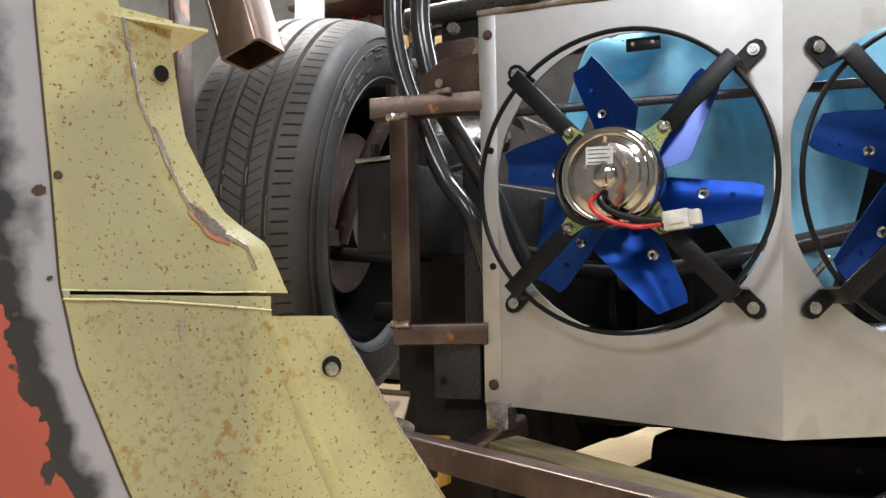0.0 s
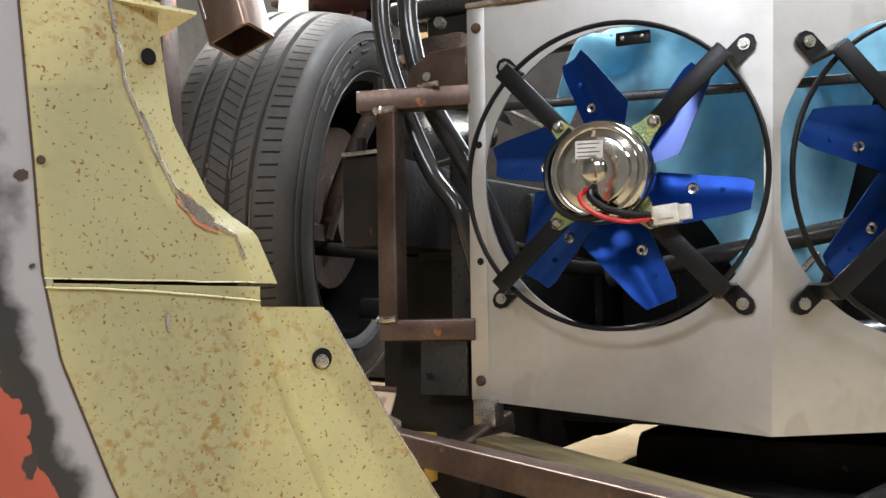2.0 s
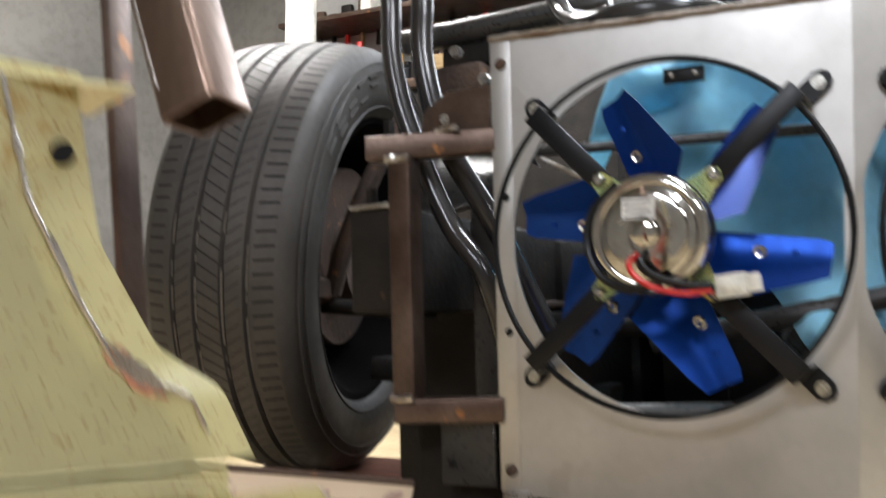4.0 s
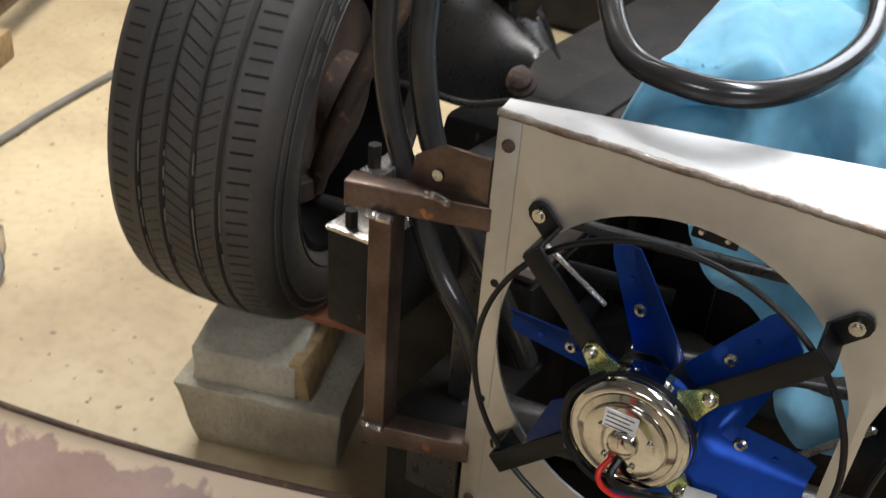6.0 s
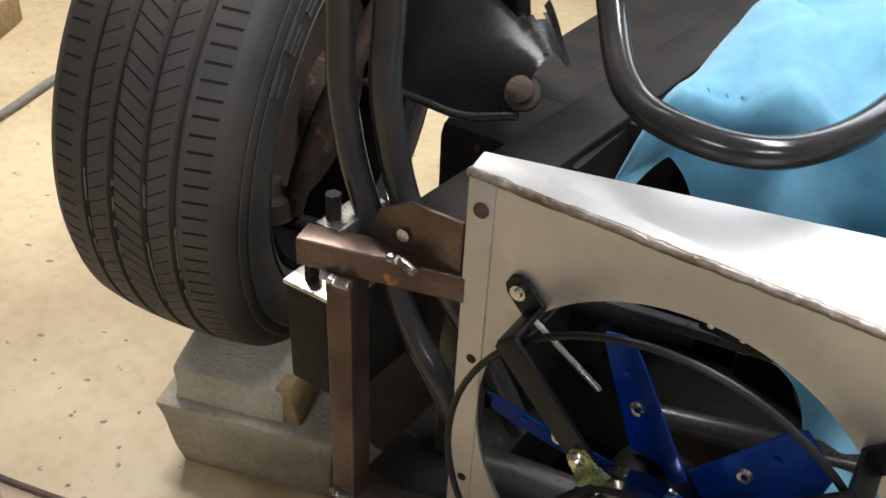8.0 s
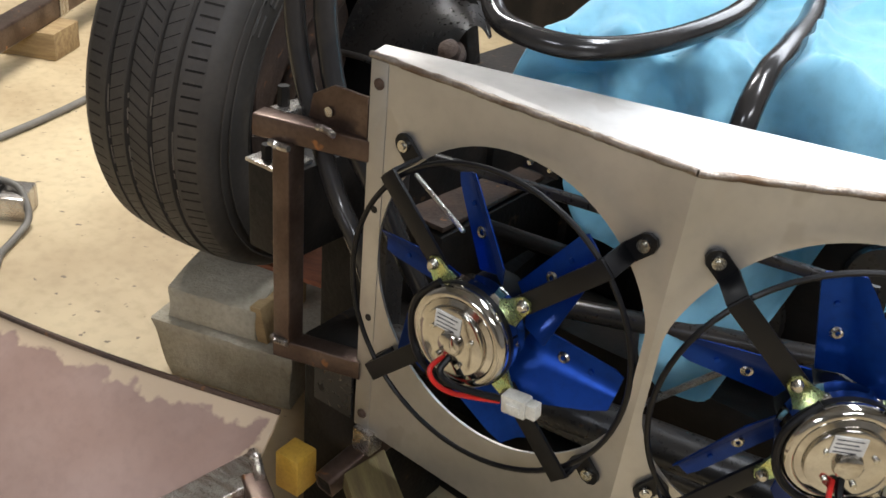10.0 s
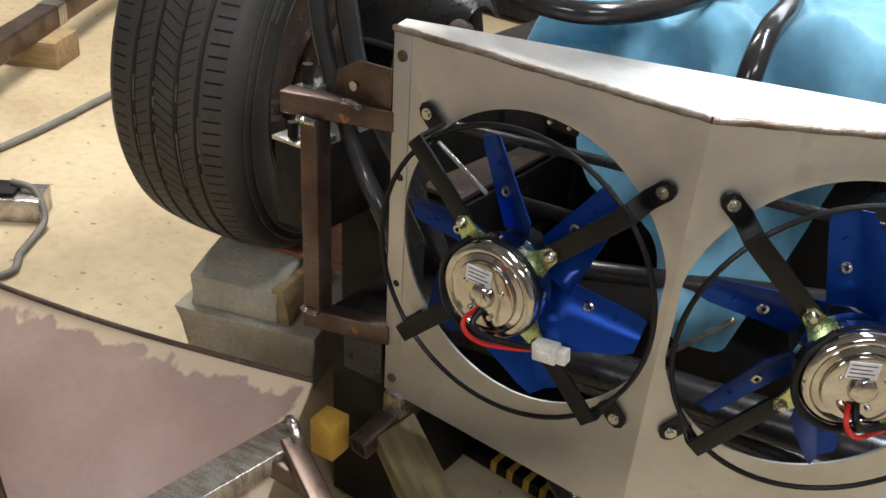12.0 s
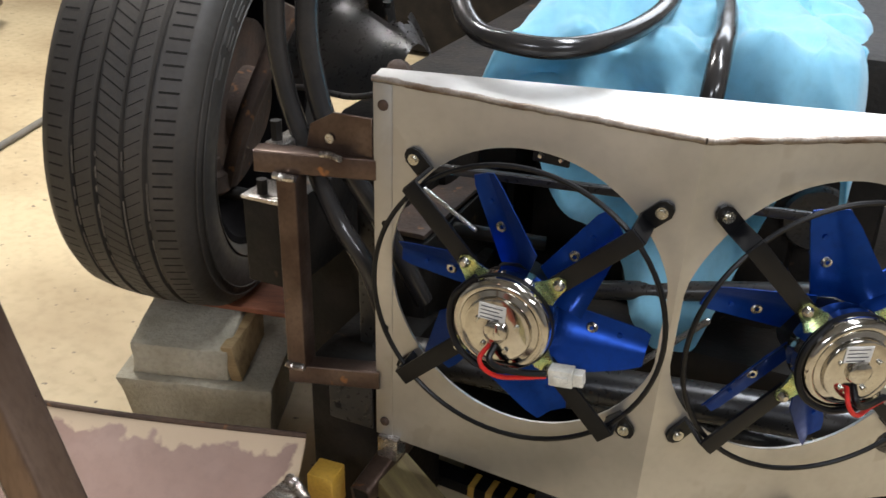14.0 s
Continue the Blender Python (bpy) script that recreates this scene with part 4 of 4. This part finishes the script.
part("chip", patch(-0.060, -0.018, 0.0010, 0.0050, 0.1, 0.0003, 4), BRIGHT, fender, "small paint chip")
part("return", box(-0.095, -0.05, -0.004, 0.05, 0.127, 0.1285, 0, m=None), FENDER, fender)
mid = along([(-0.013, -0.009), (-0.003, -0.033), (0.011, -0.067), (0.032, -0.109), (0.06, -0.17)])
part("lower_panel", sheet(edge_l, mid, -0.17, -0.0012), FENDER, fender)
part("end_flap", sheet(lambda v: mid(v) - 0.006, flap_r, -0.17, -0.011, 8, 30, shape=lambda u, v: bulge(u, v) - 0.0060 * min(1.0, max(0.0, (u - mid(v) + 0.006) / 0.0035))), FENDER, fender, "overlapping end flap with a bolt hole")
part("back_flap", sheet(lambda v: flap_r(v) - 0.01, lambda v: flap_r(v) + 0.006, -0.17, -0.018, 3, 20, shape=lambda u, v: bulge(u, v) + 0.004), FENDER, fender)
part("flap_hole", lathe([(0, 0.0008), (0.0055, 0.0008), (0.0055, 0)], 20, m=pose(0.019, bulge(0.019, -0.037) - 0.0077, -0.037, 90)), BLACK, fender, "dark bolt hole")
part("flap_bolt", lathe([(0, 0.003), (0.003, 0.0028), (0.0038, 0.0008)], 16, m=pose(0.0188, bulge(0.019, -0.037) - 0.0077, -0.0385, 90)), BRIGHT, fender, "bright bolt end")
part("panel_screw", lathe([(0, 0.001), (0.0016, 0.0008), (0.002, 0)], 12, m=pose(-0.1165, bulge(-0.1165, 0.052) - 0.001, 0.052, 90)), RUST, fender)
nose = thing("nose_panel", "car nose panel in grey primer, black and flaking red", "body panel", M_F)

# paint in bands away from the seam: grey primer, black, then flaking red
NOSE = bpy.data.materials.new("flaking_layers")
NOSE.use_nodes = True
nt = NOSE.node_tree
N, L = nt.nodes, nt.links
tc = N.new("ShaderNodeTexCoord")
sep = N.new("ShaderNodeSeparateXYZ")
L.new(tc.outputs["UV"], sep.inputs[0])
nz = N.new("ShaderNodeTexNoise")
nz.inputs["Scale"].default_value, nz.inputs["Detail"].default_value = 45, 6
L.new(tc.outputs["Object"], nz.inputs["Vector"])
add = N.new("ShaderNodeMath")
add.operation = "MULTIPLY_ADD"
L.new(nz.outputs[0], add.inputs[0])
add.inputs[1].default_value = 0.55
L.new(sep.outputs[0], add.inputs[2])
rp = N.new("ShaderNodeValToRGB")
rp.color_ramp.interpolation = "LINEAR"
els = rp.color_ramp.elements
els[0].position, els[0].color = 0.0, (0.33, 0.32, 0.33, 1)
els[1].position, els[1].color = 0.40, (0.30, 0.29, 0.30, 1)
for pos, col in ((0.56, (0.02, 0.02, 0.022)), (0.70, (0.022, 0.02, 0.02)), (0.705, (0.36, 0.07, 0.045)), (0.92, (0.33, 0.065, 0.04))):
    e = els.new(pos)
    e.color = (*col, 1)
L.new(add.outputs[0], rp.inputs[0])
nz2 = N.new("ShaderNodeTexNoise")
nz2.inputs["Scale"].default_value = 75
L.new(tc.outputs["Object"], nz2.inputs["Vector"])
gt = N.new("ShaderNodeMapRange")
gt.inputs[1].default_value, gt.inputs[2].default_value = 0.61, 0.64
L.new(nz2.outputs[0], gt.inputs[0])
mx = N.new("ShaderNodeMix")
mx.data_type = "RGBA"
mx.inputs[7].default_value = (0.03, 0.025, 0.025, 1)
red_zone = N.new("ShaderNodeMapRange")
red_zone.inputs[1].default_value, red_zone.inputs[2].default_value = 0.66, 0.70
L.new(add.outputs[0], red_zone.inputs[0])
both = N.new("ShaderNodeMath")
both.operation = "MULTIPLY"
L.new(gt.outputs[0], both.inputs[0])
L.new(red_zone.outputs[0], both.inputs[1])
L.new(both.outputs[0], mx.inputs[0])
L.new(rp.outputs[0], mx.inputs[6])
bs = N["Principled BSDF"]
L.new(mx.outputs[2], bs.inputs["Base Color"])
bs.inputs["Roughness"].default_value = 0.45
bp = N.new("ShaderNodeBump")
bp.inputs["Strength"].default_value, bp.inputs["Distance"].default_value = 0.3, 0.001
L.new(nz.outputs[0], bp.inputs["Height"])
L.new(bp.outputs[0], bs.inputs["Normal"])


def nose_sheet():
    b = bmesh.new()
    uvl = b.loops.layers.uv.new("UVMap")
    nu, nv = 20, 44
    V, W = [], {}
    for j in range(nv + 1):
        v = -0.17 + 0.325 * j / nv
        row = []
        for i in range(nu + 1):
            t = i / nu
            u = edge_l(v) - 0.0008 - 0.11 * t
            q = b.verts.new((u, bulge(u, v) + 0.9 * (t * 0.11) ** 2 * 3, v))
            W[q] = t * (2.1 - 0.9 * min(1.0, max(0.0, (v + 0.09) / 0.20)))
            row.append(q)
        V.append(row)
    for j in range(nv):
        for i in range(nu):
            f = b.faces.new((V[j][i], V[j + 1][i], V[j + 1][i + 1], V[j][i + 1]))
            for lp in f.loops:
                lp[uvl].uv = (W[lp.vert], 0)
    return b


part("skin", nose_sheet(), NOSE, nose)
part("seam_edge", sweep([Vector((edge_l(v) - 0.0005, bulge(edge_l(v), v) - 0.0004, v)) for v in (-0.165 + 0.315 * i / 60 for i in range(61))], 0.0006, 6), RUST, nose, "dark dirty seam along the panel edge")
for u, v, r in ((-0.124, 0.045, 0.0030), (-0.132, -0.01, 0.0016), (-0.1185, 0.006, 0.0012), (-0.122, -0.03, 0.0010)):
    part("chip", patch(u, v, r, r * 0.8, 0.4, -0.0006, v * 90), RUST, nose, "rusty stone chip")

# square tube hanging beside the fender, near the viewer
hang = thing("hanging_tube", "bare steel square tube leaning upright beside the fender", "tube")
part("tube", beam((0.138, -0.541, 0.2447), (-0.192, -0.515, 1.05), 0.027, 0.027, 0.003, wall=0.002, up=(0, -1, 0.3)), TUBE, hang)
part("weld_seam", sweep([Vector((0.138 - 0.0135 - 0.330 * k / 40, -0.541 + 0.026 * k / 40 - 0.0137, 0.2547 + 0.80 * k / 40)) for k in range(41)], 0.0009, 6), BRIGHT, hang, "bright rolled weld seam")
solo("inner_brace", beam((0.055, -0.462, -0.2), (0.034, -0.500, 0.34), 0.004, 0.022, 0.001, up=(0.3, -1, 0)), STEEL, "brown flat steel brace inside the fender", "brace")

# ---- far workshop things ----
solo("white_pole", cyl((-1.567, 1.682, FZ), (-1.567, 1.682, 2.35), 0.052, 24), WHITE, "white painted round steel pole", "pole")
shelf = thing("tool_shelf", "dark metal shelf unit crowded with tools", "shelf", pose(-1.72, 2.16, FZ + 0.02))
part("cabinet", box(-0.42, 1.1, 0, 0.36, 0, 1.20, 0.01), DARK, shelf)
part("top_board", box(-0.44, 1.12, -0.02, 0.38, 1.20, 1.235, 0.004), STEEL, shelf)
part("upper_board", box(-0.44, 1.12, 0.12, 0.38, 1.56, 1.58, 0.004), STEEL, shelf)
part("back_board", box(-0.44, 1.12, 0.36, 0.38, 1.235, 2.0, 0.002), WALL, shelf)
rng = random.Random(9)
cols = [RED, DARK, STEEL, YELLOW, BRIGHT, RUST, BLACK, WHITE, WOOD]
tb = thing("red_toolbox", "red painted metal toolbox with drawers", "toolbox", pose(-1.90, 2.19, FZ + 1.256))
part("body", box(-0.12, 0.12, 0, 0.2, 0, 0.19, 0.01), RED, tb)
for k in range(3):
    part("drawer", box(-0.108, 0.108, -0.008, 0.0, 0.015 + k * 0.056, 0.062 + k * 0.056, 0.003), RED, tb)
    part("handle", box(-0.05, 0.05, -0.016, -0.008, 0.034 + k * 0.056, 0.042 + k * 0.056, 0.002), BRIGHT, tb)
for k in range(44):
    up = k >= 28
    x = -1.71 + (k % 14) * 0.075 + rng.uniform(-0.02, 0.02)
    w, d, hh = rng.uniform(0.03, 0.075), rng.uniform(0.05, 0.1), rng.uniform(0.05, 0.22)
    y = 2.24 + 0.14 * ((k // 14) % 2) + (0.1 if up else 0)
    zz = FZ + (1.60 if up else 1.255)
    if k % 3 == 0:
        bmx = lathe([(0, 0), (w / 2, 0), (w / 2, hh * 0.7), (w / 4, hh * 0.85), (w / 4, hh), (0, hh)], 18)
        solo("bottle", bmx, cols[(k * 5) % 9], "workshop bottle standing on the metal shelf", "bottle", pose(x, y, zz))
    elif k % 7 == 2:
        ob = thing("small_vice", "yellow and black clamp standing on the shelf", "clamp", pose(x, y, zz))
        part("base", box(-0.04, 0.04, -0.03, 0.03, 0, 0.05, 0.008), YELLOW, ob)
        part("jaw", box(-0.03, 0.03, -0.02, 0.02, 0.05, 0.10, 0.006), YELLOW, ob)
        part("screw", cyl((-0.07, 0, 0.07), (0.07, 0, 0.07), 0.008, 10), BRIGHT, ob)
    else:
        solo("tool_case", box(-w / 2, w / 2, -d / 2, d / 2, 0, hh, 0.006), cols[(k * 7) % 9], "small workshop case standing on the shelf", "case", pose(x, y, zz, 0, 0, rng.uniform(-15, 15)))
for k in range(22):
    x, z = -2.12 + (k % 11) * 0.085 + rng.uniform(-0.02, 0.02), FZ + (1.66 if k >= 11 else 1.40) + rng.uniform(-0.04, 0.04)
    L2, w = rng.uniform(0.10, 0.19), rng.uniform(0.012, 0.022)
    tool = thing("hand_tool", "dark hand tool hanging on the board", "tool", pose(x, 2.515, z, 0, rng.uniform(-8, 8), 0), "tools on the board")
    part("handle", box(-w / 2, w / 2, -0.022, -0.002, -L2, 0, 0.004), (BLACK, RED, WOOD, DARK)[k % 4], tool)
    part("head", box(-w * 1.5, w * 1.5, -0.026, -0.001, 0, 0.035 + 0.02 * (k % 3), 0.006), (STEEL, DARK, RUST)[k % 3], tool, "dull steel head")
jack = thing("power_box", "metal clad power box with a cable on the floor", "power box", pose(-1.08, 0.185, FZ, 0, 0, 40))
part("body", box(-0.12, 0.05, -0.04, 0.04, 0, 0.05, 0.006), BRIGHT, jack)
part("lid", box(-0.11, 0.0, -0.03, 0.03, 0.05, 0.06, 0.003), DARK, jack)
solo("power_cable", sweep(spline([(-1.10, 0.185, FZ + 0.064), (-1.05, 0.20, FZ + 0.058), (-1.00, 0.185, FZ + 0.02), (-0.965, 0.135, FZ + 0.008), (-0.93, 0.085, FZ + 0.008), (-0.885, 0.035, FZ + 0.008), (-0.94, -0.04, FZ + 0.008), (-1.2, -0.12, FZ + 0.008)], 12), 0.007, 10), CABLE, "grey power cable lying on the floor", "cable")
solo("floor_cable", sweep(spline([(-1.28, -0.1, FZ + 0.009), (-1.38, 0.35, FZ + 0.009), (-1.43, 0.53, FZ + 0.009), (-1.48, 0.68, FZ + 0.009), (-1.56, 0.98, FZ + 0.009), (-1.7, 1.5, FZ + 0.009)], 12), 0.009, 10), CABLE, "grey extension cable lying across the floor", "cable")
rack = thing("floor_tube", "bare steel square tube lying on a wooden block", "tube")
part("tube", beam((-1.60, 0.35, -0.143), (-2.42, 1.63, -0.143), 0.060, 0.060, 0.006, wall=0.004), STEEL, rack)
part("collar", beam((-1.888, 0.800, -0.143), (-1.915, 0.842, -0.143), 0.064, 0.064, 0.006), BRIGHT, rack, "bright ground weld collar")
solo("floor_wood_block", box(-0.08, 0.08, -0.07, 0.07, 0, 0.076, 0.004), WOOD, "pale wooden block under the steel tube", "block", pose(-1.85, 0.74, FZ, 0, 0, 30))
